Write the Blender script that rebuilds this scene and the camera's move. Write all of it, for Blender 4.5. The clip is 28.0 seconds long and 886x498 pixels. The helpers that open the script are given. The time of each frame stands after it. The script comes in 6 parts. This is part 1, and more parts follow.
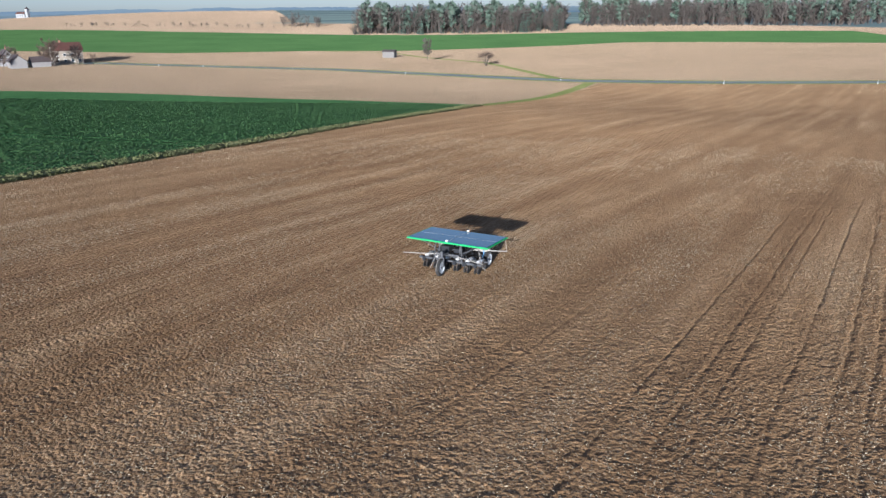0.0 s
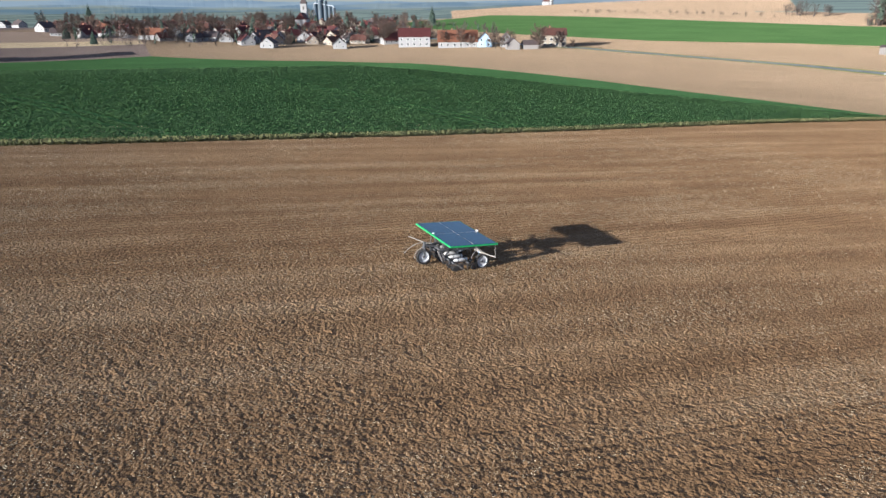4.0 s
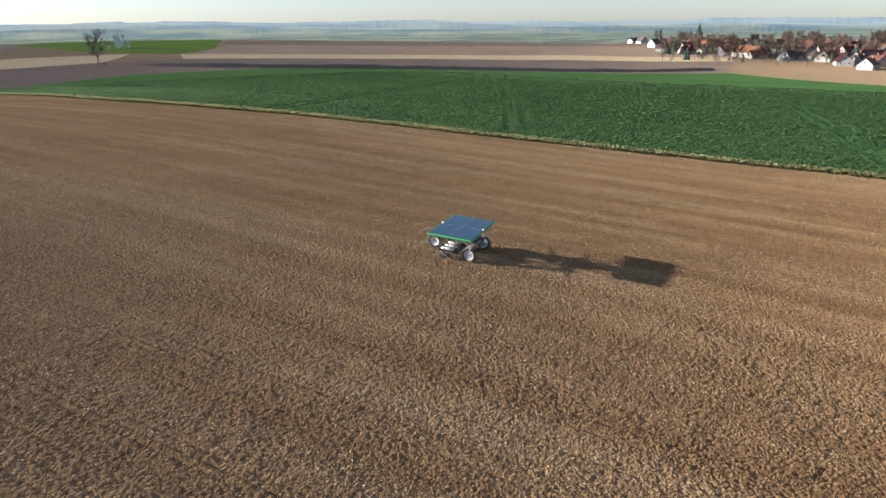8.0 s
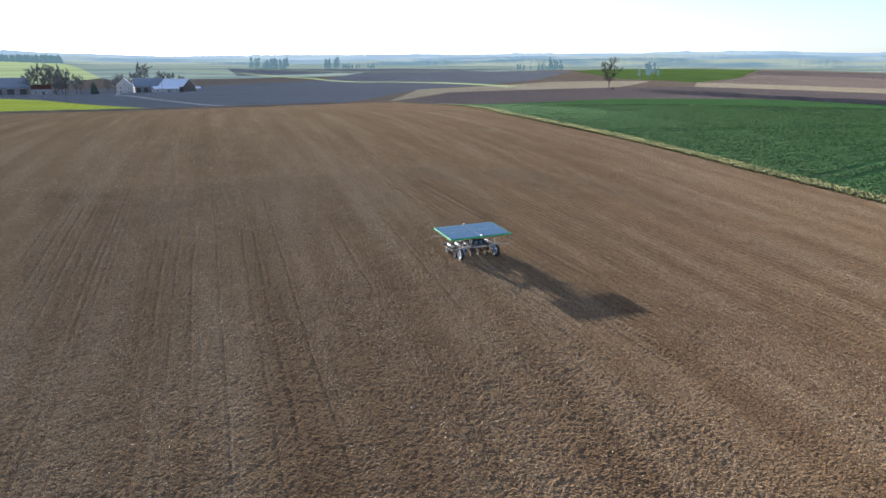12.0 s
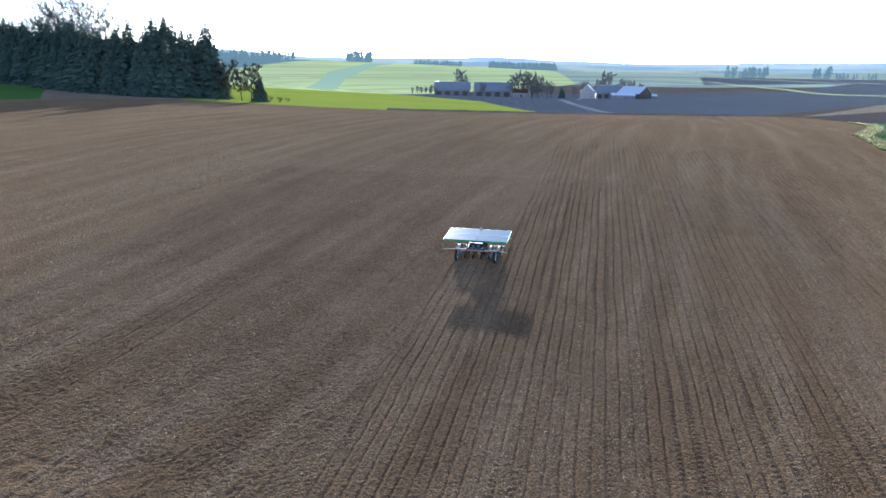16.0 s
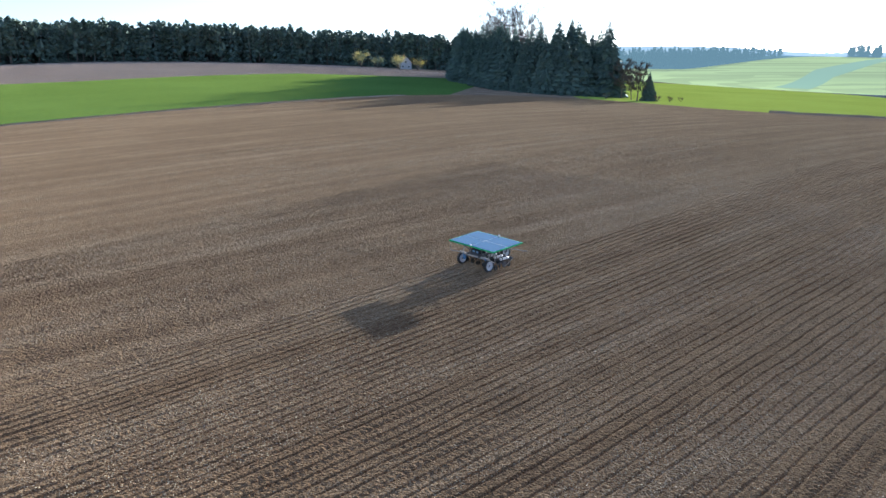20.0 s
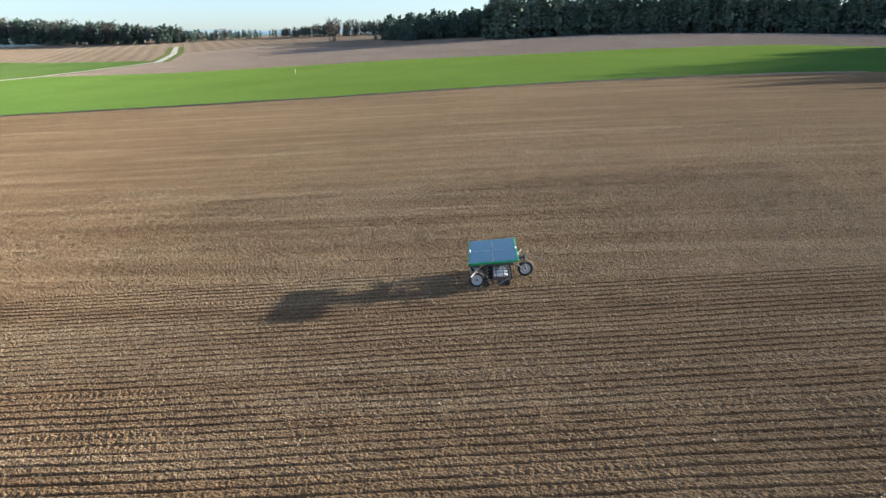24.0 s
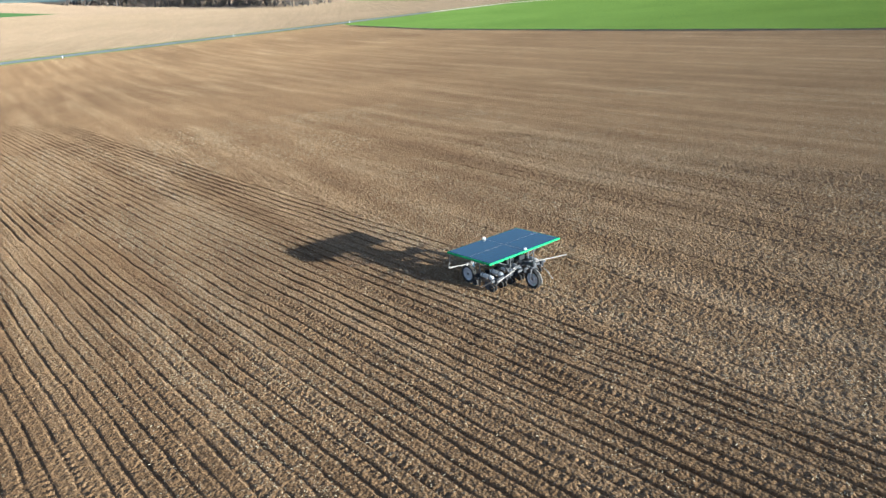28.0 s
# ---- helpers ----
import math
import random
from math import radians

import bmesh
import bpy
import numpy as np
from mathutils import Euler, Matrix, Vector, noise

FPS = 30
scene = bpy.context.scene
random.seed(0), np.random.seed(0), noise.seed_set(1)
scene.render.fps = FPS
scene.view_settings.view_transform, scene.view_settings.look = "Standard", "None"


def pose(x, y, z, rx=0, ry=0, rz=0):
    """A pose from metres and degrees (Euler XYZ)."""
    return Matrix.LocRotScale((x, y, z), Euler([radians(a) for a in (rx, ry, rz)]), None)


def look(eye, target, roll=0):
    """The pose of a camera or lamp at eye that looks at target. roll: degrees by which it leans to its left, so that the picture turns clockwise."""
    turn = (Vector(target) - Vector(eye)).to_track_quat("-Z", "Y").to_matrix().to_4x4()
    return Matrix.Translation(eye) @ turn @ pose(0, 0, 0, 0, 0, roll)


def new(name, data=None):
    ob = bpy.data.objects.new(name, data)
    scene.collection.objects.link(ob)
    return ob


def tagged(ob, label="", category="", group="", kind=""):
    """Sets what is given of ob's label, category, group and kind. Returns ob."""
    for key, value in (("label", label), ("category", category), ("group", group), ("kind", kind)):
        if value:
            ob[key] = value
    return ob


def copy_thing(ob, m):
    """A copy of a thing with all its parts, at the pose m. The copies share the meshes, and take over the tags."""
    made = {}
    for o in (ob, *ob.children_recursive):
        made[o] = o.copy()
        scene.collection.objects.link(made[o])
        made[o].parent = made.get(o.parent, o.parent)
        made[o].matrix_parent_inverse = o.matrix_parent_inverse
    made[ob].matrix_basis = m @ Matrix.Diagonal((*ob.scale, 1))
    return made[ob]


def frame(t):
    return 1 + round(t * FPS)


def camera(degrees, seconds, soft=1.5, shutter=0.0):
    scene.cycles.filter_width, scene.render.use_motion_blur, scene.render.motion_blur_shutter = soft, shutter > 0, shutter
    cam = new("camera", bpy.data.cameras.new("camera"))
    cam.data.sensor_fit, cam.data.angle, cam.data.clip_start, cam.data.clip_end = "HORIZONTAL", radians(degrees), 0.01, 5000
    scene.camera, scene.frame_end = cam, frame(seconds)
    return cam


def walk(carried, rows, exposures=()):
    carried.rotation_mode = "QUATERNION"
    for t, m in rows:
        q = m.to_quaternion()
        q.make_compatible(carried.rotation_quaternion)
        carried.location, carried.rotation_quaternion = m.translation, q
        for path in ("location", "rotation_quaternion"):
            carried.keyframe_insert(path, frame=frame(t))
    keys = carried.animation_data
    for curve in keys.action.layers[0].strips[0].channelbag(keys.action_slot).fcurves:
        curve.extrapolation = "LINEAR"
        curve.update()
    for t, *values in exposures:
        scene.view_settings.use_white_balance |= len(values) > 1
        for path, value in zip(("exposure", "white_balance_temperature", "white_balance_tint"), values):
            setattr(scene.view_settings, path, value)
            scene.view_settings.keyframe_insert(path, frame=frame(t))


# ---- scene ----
# ---- camera ----
cam = camera(64.85, 28.0)
PATH = [
    (0.0, look((-1.12, -26.92, 9.335), (-1.0592, -17.4435, 6.1431), -0.75)),
    (0.5, look((0.81, -26.87, 9.353), (0.1822, -17.4183, 6.1534), -0.56)),
    (1.0, look((2.79, -26.70, 9.398), (1.4728, -17.3265, 6.1834), -0.55)),
    (1.5, look((4.86, -26.41, 9.468), (2.8309, -17.1700, 6.2414), -0.53)),
    (2.0, look((7.04, -25.99, 9.556), (4.2691, -16.9451, 6.3107), -0.46)),
    (2.5, look((9.32, -25.40, 9.645), (5.7852, -16.6344, 6.3829), -0.44)),
    (3.0, look((11.68, -24.63, 9.729), (7.3651, -16.2270, 6.4546), -0.47)),
    (3.5, look((14.11, -23.67, 9.807), (9.0149, -15.7142, 6.5279), -0.51)),
    (5.5, look((23.20, -16.99, 9.729), (15.3874, -11.6406, 6.5220), -0.68)),
    (6.0, look((25.23, -14.75, 9.727), (16.8946, -10.2264, 6.5576), -0.60)),
    (6.5, look((27.09, -12.27, 9.701), (18.3075, -8.6364, 6.5749), -0.59)),
    (7.0, look((28.72, -9.56, 9.674), (19.5975, -6.8607, 6.5950), -0.57)),
    (7.5, look((30.09, -6.67, 9.647), (20.7216, -4.9300, 6.6143), -0.57)),
    (8.0, look((31.16, -3.65, 9.618), (21.6442, -2.8841, 6.6458), -0.61)),
    (8.5, look((31.93, -0.56, 9.578), (22.3640, -0.7346, 6.6587), -0.64)),
    (9.0, look((32.39, 2.59, 9.518), (22.8736, 1.4631, 6.6521), -0.68)),
    (9.5, look((32.55, 5.75, 9.434), (23.1660, 3.7112, 6.6327), -0.51)),
    (10.0, look((32.38, 8.88, 9.357), (23.2184, 5.9666, 6.6267), -0.41)),
    (10.5, look((31.90, 11.98, 9.311), (23.0260, 8.2311, 6.6266), -0.32)),
    (11.0, look((31.11, 14.97, 9.299), (22.6002, 10.4417, 6.6548), -0.19)),
    (11.5, look((30.04, 17.85, 9.299), (21.9518, 12.5818, 6.6962), -0.01)),
    (13.5, look((23.56, 27.54, 9.558), (17.5836, 19.9449, 6.9971), 0.91)),
    (14.0, look((21.37, 29.57, 9.611), (16.0421, 21.5051, 7.0545), 0.98)),
    (14.5, look((19.01, 31.43, 9.642), (14.3504, 22.9591, 7.0954), 0.93)),
    (15.0, look((16.47, 33.09, 9.663), (12.5236, 24.2584, 7.1318), 0.81)),
    (15.5, look((13.78, 34.48, 9.704), (10.5747, 25.3494, 7.1837), 0.79)),
    (16.0, look((10.96, 35.58, 9.757), (8.5172, 26.2122, 7.2343), 0.73)),
    (16.5, look((8.03, 36.39, 9.814), (6.3671, 26.8534, 7.2907), 0.63)),
    (17.0, look((5.04, 36.91, 9.882), (4.1678, 27.2748, 7.3549), 0.56)),
    (17.5, look((2.00, 37.14, 9.949), (1.9274, 27.4660, 7.4140), 0.51)),
    (18.0, look((-1.03, 37.06, 9.976), (-0.3111, 27.4175, 7.4351), 0.39)),
    (18.5, look((-4.05, 36.67, 9.983), (-2.5155, 27.1255, 7.4334), 0.27)),
    (19.0, look((-7.01, 35.98, 9.990), (-4.6898, 26.5934, 7.4335), 0.20)),
    (19.5, look((-9.89, 34.98, 9.998), (-6.7996, 25.8204, 7.4322), 0.07)),
    (20.0, look((-12.67, 33.68, 9.992), (-8.8049, 24.8217, 7.4123), -0.06)),
    (20.5, look((-15.30, 32.08, 9.983), (-10.6954, 23.5966, 7.3918), -0.19)),
    (21.0, look((-17.77, 30.21, 10.005), (-12.4309, 22.1634, 7.3964), -0.32)),
    (21.5, look((-20.04, 28.06, 10.076), (-14.0081, 20.5313, 7.4340), -0.48)),
    (23.5, look((-25.65, 17.04, 9.791), (-17.3462, 12.2319, 6.9951), -0.74)),
    (24.0, look((-26.43, 14.14, 9.880), (-17.7166, 10.1656, 6.9894), -0.89)),
    (24.5, look((-26.89, 11.17, 9.930), (-17.8533, 8.1131, 6.9345), -1.05)),
    (25.0, look((-27.03, 8.18, 9.956), (-17.7557, 6.0858, 6.8608), -1.21)),
    (25.5, look((-26.85, 5.18, 9.970), (-17.4427, 4.0926, 6.7568), -1.35)),
    (26.0, look((-26.34, 2.20, 9.974), (-16.9074, 2.1671, 6.6637), -1.49)),
    (26.5, look((-25.52, -0.66, 9.970), (-16.1842, 0.3672, 6.5460), -1.58)),
    (27.0, look((-24.49, -3.24, 9.963), (-15.3577, -1.2082, 6.4266), -1.55)),
    (27.5, look((-23.38, -5.40, 9.952), (-14.5186, -2.5039, 6.3274), -1.49)),
    (28.0, look((-22.25, -7.09, 9.936), (-13.7077, -3.4757, 6.2016), -1.66)),
]
walk(cam, PATH, [(0.0, 0.92, 5250, 10), (3.0, 1.08, 5450, 10), (5.5, 1.38, 6000, 10), (8.0, 1.72, 6350, 10), (11.0, 1.98, 6000, 10), (15.0, 2.19, 5250, 10), (20.0, 2.24, 5250, 7), (24.0, 1.97, 5700, 3), (26.0, 1.88, 5600, 5), (27.0, 1.74, 5900, 4), (28.0, 1.66, 5350, 1)]
)

# ---- light ----
SUN_AZ, SUN_EL = 193.4, 12.0
world = bpy.data.worlds.new("sky")
scene.world = world
world.use_nodes = True
wn = world.node_tree.nodes
sky = wn.new("ShaderNodeTexSky")
sky.sky_type = "NISHITA"
sky.sun_disc = False
sky.sun_elevation = radians(SUN_EL)
sky.sun_rotation = radians(SUN_AZ)
sky.altitude = 450
sky.air_density, sky.dust_density, sky.ozone_density = 1.0, 0.75, 3.0
wn["Background"].inputs["Strength"].default_value = 0.068
tint = wn.new("ShaderNodeMix")
tint.data_type, tint.blend_type = "RGBA", "MULTIPLY"
tint.inputs[0].default_value = 1.0
tint.inputs[7].default_value = (0.98, 0.98, 1.07, 1)
pale = wn.new("ShaderNodeHueSaturation")
pale.inputs["Saturation"].default_value = 0.68
world.node_tree.links.new(sky.outputs["Color"], pale.inputs["Color"])
world.node_tree.links.new(pale.outputs["Color"], tint.inputs[6])
world.node_tree.links.new(tint.outputs[2], wn["Background"].inputs["Color"])
sun = new("sun", bpy.data.lights.new("sun", "SUN"))
sun.data.energy, sun.data.angle, sun.data.color = 5.0, radians(0.6), (1.0, 0.90, 0.76)
sun.matrix_world = look((300 * math.sin(radians(SUN_AZ)), 300 * math.cos(radians(SUN_AZ)), 300 * math.tan(radians(SUN_EL))), (0, 0, 0))


# ---- materials ----
def ramp(nt, fac, stops):
    n = nt.nodes.new("ShaderNodeValToRGB")
    el = n.color_ramp.elements
    while len(el) < len(stops):
        el.new(0.5)
    for e, (p, c) in zip(el, stops):
        e.position, e.color = p, (*c, 1)
    nt.links.new(fac, n.inputs["Fac"])
    return n.outputs["Color"]


def tex(nt, kind, vec, scale, detail=3.0, rough=0.55):
    n = nt.nodes.new(kind)
    n.inputs["Scale"].default_value = scale
    if kind == "ShaderNodeTexNoise":
        n.inputs["Detail"].default_value, n.inputs["Roughness"].default_value = detail, rough
    nt.links.new(vec, n.inputs["Vector"])
    return n


def mix(nt, a, b, fac, mode="MIX"):
    n = nt.nodes.new("ShaderNodeMix")
    n.data_type, n.blend_type = "RGBA", mode
    if isinstance(fac, (int, float)):
        n.inputs[0].default_value = fac
    else:
        nt.links.new(fac, n.inputs[0])
    for sock, v in ((n.inputs[6], a), (n.inputs[7], b)):
        if isinstance(v, tuple):
            sock.default_value = (*v, 1)
        else:
            nt.links.new(v, sock)
    return n.outputs[2]


def calc(nt, op, a, b=0.0, c=0.0):
    n = nt.nodes.new("ShaderNodeMath")
    n.operation = op
    for sock, v in zip(n.inputs, (a, b, c)):
        if isinstance(v, (int, float)):
            sock.default_value = v
        else:
            nt.links.new(v, sock)
    return n.outputs[0]


def bump(nt, height, strength, dist, normal=None):
    n = nt.nodes.new("ShaderNodeBump")
    n.inputs["Strength"].default_value, n.inputs["Distance"].default_value = strength, dist
    nt.links.new(height, n.inputs["Height"])
    if normal is not None:
        nt.links.new(normal, n.inputs["Normal"])
    return n.outputs["Normal"]


def start(name, rough=0.8, metal=0.0, spec=0.5):
    m = bpy.data.materials.new(name)
    m.use_nodes = True
    nt = m.node_tree
    p = nt.nodes["Principled BSDF"]
    p.inputs["Roughness"].default_value, p.inputs["Metallic"].default_value = rough, metal
    p.inputs["Specular IOR Level"].default_value = spec
    geo = nt.nodes.new("ShaderNodeNewGeometry")
    return m, nt, p, geo.outputs["Position"]


def plain(name, col, rough=0.6, metal=0.0, var=0.25, scale=6.0, bumpy=0.0, spec=0.5):
    """Paint, metal, plaster or rubber with grain and stains at two scales."""
    m, nt, p, pos = start(name, rough, metal, spec)
    co = nt.nodes.new("ShaderNodeTexCoord").outputs["Object"]
    a = tex(nt, "ShaderNodeTexNoise", co, scale, 4).outputs["Fac"]
    b = tex(nt, "ShaderNodeTexNoise", co, scale * 9, 3).outputs["Fac"]
    f = calc(nt, "ADD", calc(nt, "MULTIPLY", a, 0.65), calc(nt, "MULTIPLY", b, 0.35))
    lo = tuple(c * (1 - var) for c in col)
    hi = tuple(min(1, c * (1 + var)) for c in col)
    nt.links.new(ramp(nt, f, ((0.3, lo), (0.7, hi))), p.inputs["Base Color"])
    r = calc(nt, "MULTIPLY_ADD", b, 0.25, rough - 0.12)
    nt.links.new(r, p.inputs["Roughness"])
    if bumpy:
        nt.links.new(bump(nt, b, bumpy, 0.02), p.inputs["Normal"])
    return m


def row_axis(nt, pos, az):
    """Distance across lines that run at the azimuth az."""
    s = nt.nodes.new("ShaderNodeVectorMath")
    s.operation = "DOT_PRODUCT"
    nt.links.new(pos, s.inputs[0])
    s.inputs[1].default_value = (math.cos(radians(az)), -math.sin(radians(az)), 0)
    return s.outputs["Value"]


def soil(name, dark, light, straw, az, pitch, rows=0.5, clod=1.0, flecks=0.8, big=0.02, speck=1.0, fuzz=0.0):
    """Tilled earth: clods, drill lines along az, straw flecks and large damp and dry patches."""
    m, nt, p, pos = start(name, 1.0, 0.0, 0.0)
    p.inputs["Diffuse Roughness"].default_value = 1.0
    # fine straw and dust that catch the light at a low angle
    p.inputs["Sheen Weight"].default_value, p.inputs["Sheen Roughness"].default_value = fuzz, 0.5
    p.inputs["Sheen Tint"].default_value = (1.0, 0.76, 0.50, 1)
    n1 = tex(nt, "ShaderNodeTexNoise", pos, 8.5, 4, 0.65).outputs["Fac"]
    n2 = tex(nt, "ShaderNodeTexNoise", pos, 0.45, 4, 0.6).outputs["Fac"]
    n3 = tex(nt, "ShaderNodeTexNoise", pos, big, 4, 0.6).outputs["Fac"]
    d = row_axis(nt, pos, az)
    wob = calc(nt, "MULTIPLY_ADD", n2, pitch * 0.25, d)
    ph = calc(nt, "MULTIPLY", wob, 2 * math.pi / pitch)
    wave = calc(nt, "MULTIPLY_ADD", calc(nt, "SINE", ph), 0.5, 0.5)
    # streaks stretched along the lines of work
    mp = nt.nodes.new("ShaderNodeMapping")
    mp.vector_type = "TEXTURE"
    mp.inputs["Rotation"].default_value = (0, 0, radians(-az))
    mp.inputs["Scale"].default_value = (1.0, 16.0, 1.0)
    nt.links.new(pos, mp.inputs["Vector"])
    st = tex(nt, "ShaderNodeTexNoise", mp.outputs["Vector"], 0.42, 4, 0.62).outputs["Fac"]
    f = calc(nt, "MULTIPLY_ADD", n2, 0.18, calc(nt, "MULTIPLY_ADD", n3, 0.46, 0.18))
    f = calc(nt, "MULTIPLY_ADD", calc(nt, "SUBTRACT", st, 0.5), 0.28, f)
    f = calc(nt, "MULTIPLY_ADD", calc(nt, "SUBTRACT", wave, 0.5), 0.16 * rows, f)
    base = ramp(nt, f, ((0.28, dark), (0.5, tuple((a + b) / 2 for a, b in zip(dark, light))), (0.74, light)))
    v = tex(nt, "ShaderNodeTexNoise", pos, 19.0, 2, 0.6).outputs["Fac"]
    thr = calc(nt, "MULTIPLY_ADD", st, -0.62, 0.945)
    fl = calc(nt, "MULTIPLY", calc(nt, "GREATER_THAN", v, thr), flecks)
    # single clods, moist and dry; dark specks also paint in small clod shadows
    cells = tex(nt, "ShaderNodeTexVoronoi", pos, 12.0)
    cells2 = tex(nt, "ShaderNodeTexVoronoi", pos, 27.0)
    lum = calc(nt, "ADD", row_axis(nt, cells.outputs["Color"], 0), row_axis(nt, cells2.outputs["Color"], 0))
    lum = calc(nt, "MULTIPLY_ADD", calc(nt, "SUBTRACT", n1, 0.5), 2.6, lum)
    shade = calc(nt, "MULTIPLY_ADD", lum, 0.60 * speck, 1.02 - 0.60 * speck)
    shade = calc(nt, "MAXIMUM", shade, 0.22)
    spot = nt.nodes.new("ShaderNodeVectorMath")
    spot.operation = "SCALE"
    nt.links.new(mix(nt, base, straw, fl), spot.inputs[0])
    nt.links.new(shade, spot.inputs["Scale"])
    nt.links.new(spot.outputs["Vector"], p.inputs["Base Color"])
    c1 = tex(nt, "ShaderNodeTexVoronoi", pos, 12.0).outputs["Distance"]
    hgt = calc(nt, "MULTIPLY_ADD", n1, 1.0, calc(nt, "MULTIPLY", c1, -0.7))
    hgt = calc(nt, "MULTIPLY_ADD", v, 0.25, hgt)
    hgt = calc(nt, "MULTIPLY_ADD", wave, 0.5 * rows, hgt)
    nt.links.new(bump(nt, hgt, 1.0, 0.075 * clod), p.inputs["Normal"])
    return m


def crop(name, dark, light, grain=3.0, rough=0.7, az=30.0, lines=0.25, pitch=3.0, relief=0.12, sheen=0.0):
    """Short green crop or grass with a leafy grain and faint sowing lines."""
    m, nt, p, pos = start(name, 1.0, 0.0, 0.0)
    p.inputs["Diffuse Roughness"].default_value = 0.7
    n1 = tex(nt, "ShaderNodeTexNoise", pos, grain, 4, 0.65).outputs["Fac"]
    n2 = tex(nt, "ShaderNodeTexNoise", pos, 0.03, 4, 0.6).outputs["Fac"]
    d = row_axis(nt, pos, az)
    wave = calc(nt, "SINE", calc(nt, "MULTIPLY", d, 2 * math.pi / pitch))
    f = calc(nt, "MULTIPLY_ADD", n1, 0.6, calc(nt, "MULTIPLY", n2, 0.4))
    f = calc(nt, "MULTIPLY_ADD", wave, 0.05 * lines, f)
    nt.links.new(ramp(nt, f, ((0.33, dark), (0.68, light))), p.inputs["Base Color"])
    nt.links.new(bump(nt, n1, 0.8, relief), p.inputs["Normal"])
    # fine upright blades that glow against the light
    p.inputs["Sheen Weight"].default_value, p.inputs["Sheen Roughness"].default_value = sheen, 0.45
    p.inputs["Sheen Tint"].default_value = (min(1.0, light[0] * 4.0), min(1.0, light[1] * 2.7), min(1.0, light[2] * 1.2), 1)
    return m


M_SOIL = soil("tilled_soil", (0.094, 0.049, 0.023), (0.292, 0.178, 0.090), (0.46, 0.335, 0.20), 34, 2.9, 0.25, flecks=0.5, speck=0.68, fuzz=0.095)
M_TAN = soil("dry_soil", (0.200, 0.141, 0.088), (0.292, 0.214, 0.14), (0.48, 0.37, 0.24), 60, 3.0, 0.5, 0.8, 0.3)
M_BROWN = soil("brown_soil", (0.245, 0.175, 0.128), (0.38, 0.285, 0.21), (0.4, 0.3, 0.2), 70, 4.0, 0.8, 1.0, 0.3)
M_PURPLE = soil("dark_soil", (0.16, 0.12, 0.10), (0.26, 0.20, 0.165), (0.33, 0.26, 0.2), 20, 4.0, 0.8, 1.0, 0.2)
M_STRAW = soil("stubble", (0.42, 0.31, 0.18), (0.62, 0.49, 0.31), (0.7, 0.58, 0.4), 10, 3.0, 0.5, 0.8, 0.4)
M_BEET = crop("rapeseed_leaf", (0.024, 0.066, 0.027), (0.064, 0.142, 0.058), 3.0, 0.6, 27, 0.4, 3.0, 0.25, 0.05)
M_WHEAT = crop("young_wheat", (0.036, 0.086, 0.024), (0.086, 0.150, 0.042), 2.5, 0.7, 27, 0.7, 2.5, sheen=0.105)
# lighter, yellower wheat: its backlit glow is put into the base colour
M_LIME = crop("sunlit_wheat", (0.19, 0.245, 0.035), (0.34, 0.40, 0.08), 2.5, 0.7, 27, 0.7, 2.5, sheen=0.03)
M_NGREEN = crop("dark_wheat", (0.040, 0.085, 0.030), (0.076, 0.135, 0.045), 2.5, 0.7, 80, 0.5, 4.0)
M_MEADOW = crop("meadow_grass", (0.062, 0.105, 0.024), (0.145, 0.195, 0.056), 1.5, 0.8, 0, 0.2, 6)
M_VERGE = crop("verge_grass", (0.085, 0.11, 0.03), (0.21, 0.215, 0.08), 3.5, 0.9, 0, 0.0, 6, 0.2)
# dark ploughland with valley haze put into its paler, greyer base colour
M_VALLEY = soil("hazed_ploughland", (0.18, 0.17, 0.16), (0.27, 0.255, 0.235), (0.33, 0.3, 0.28), 20, 4.0, 0.8, 0.6, 0.1)
M_FARBROWN = soil("far_ploughland", (0.19, 0.135, 0.09), (0.33, 0.24, 0.16), (0.4, 0.3, 0.2), 95, 9.0, 1.2, 1.0, 0.1, 0.006)


def asphalt():
    m, nt, p, pos = start("asphalt", 0.75)
    n = tex(nt, "ShaderNodeTexNoise", pos, 30, 3).outputs["Fac"]
    n2 = tex(nt, "ShaderNodeTexNoise", pos, 0.3, 3).outputs["Fac"]
    f = calc(nt, "MULTIPLY_ADD", n, 0.5, calc(nt, "MULTIPLY", n2, 0.5))
    nt.links.new(ramp(nt, f, ((0.3, (0.17, 0.18, 0.20)), (0.7, (0.29, 0.30, 0.32)))), p.inputs["Base Color"])
    nt.links.new(bump(nt, n, 0.4, 0.01), p.inputs["Normal"])
    return m


M_ASPHALT = asphalt()
M_GRAVEL = soil("gravel_track", (0.35, 0.31, 0.25), (0.55, 0.50, 0.42), (0.62, 0.58, 0.5), 0, 2.0, 0.1, 0.5, 0.3)

# ---- relief of the land ----
RINGS = (
    (70, 42, (2.76, 0.06, 0.21, -0.09, -0.73, 0.97, 0.17, -0.04)),
    (165, 75, (-4.4, -3.6, -0.8, -1, 1.8, -1.1, -0.8, 0.2, 0.5, -0.6)),
    (340, 125, (-6.2, 0.3, -5.1, 0.1, -1.7, 5.4, 0.9, 0.4, -2.2, 0.2, -0.5, -4.7, -7.8, -2.1)),
    (640, 190, (-11.9, -2.4, -11.6, -3.8, -1.2, 4.5, 2.2, 2, -10.2, -13, -4.9, 7.2, 0.3, 3, -4.6, -3.2)),
    (1150, 400, (2.6, 7.3, -13.7, 14.6, 10, 5.9, 3.3, 20.1, -3.2, -1, 1.1, 0.5, -20.1, 22.6)),
)
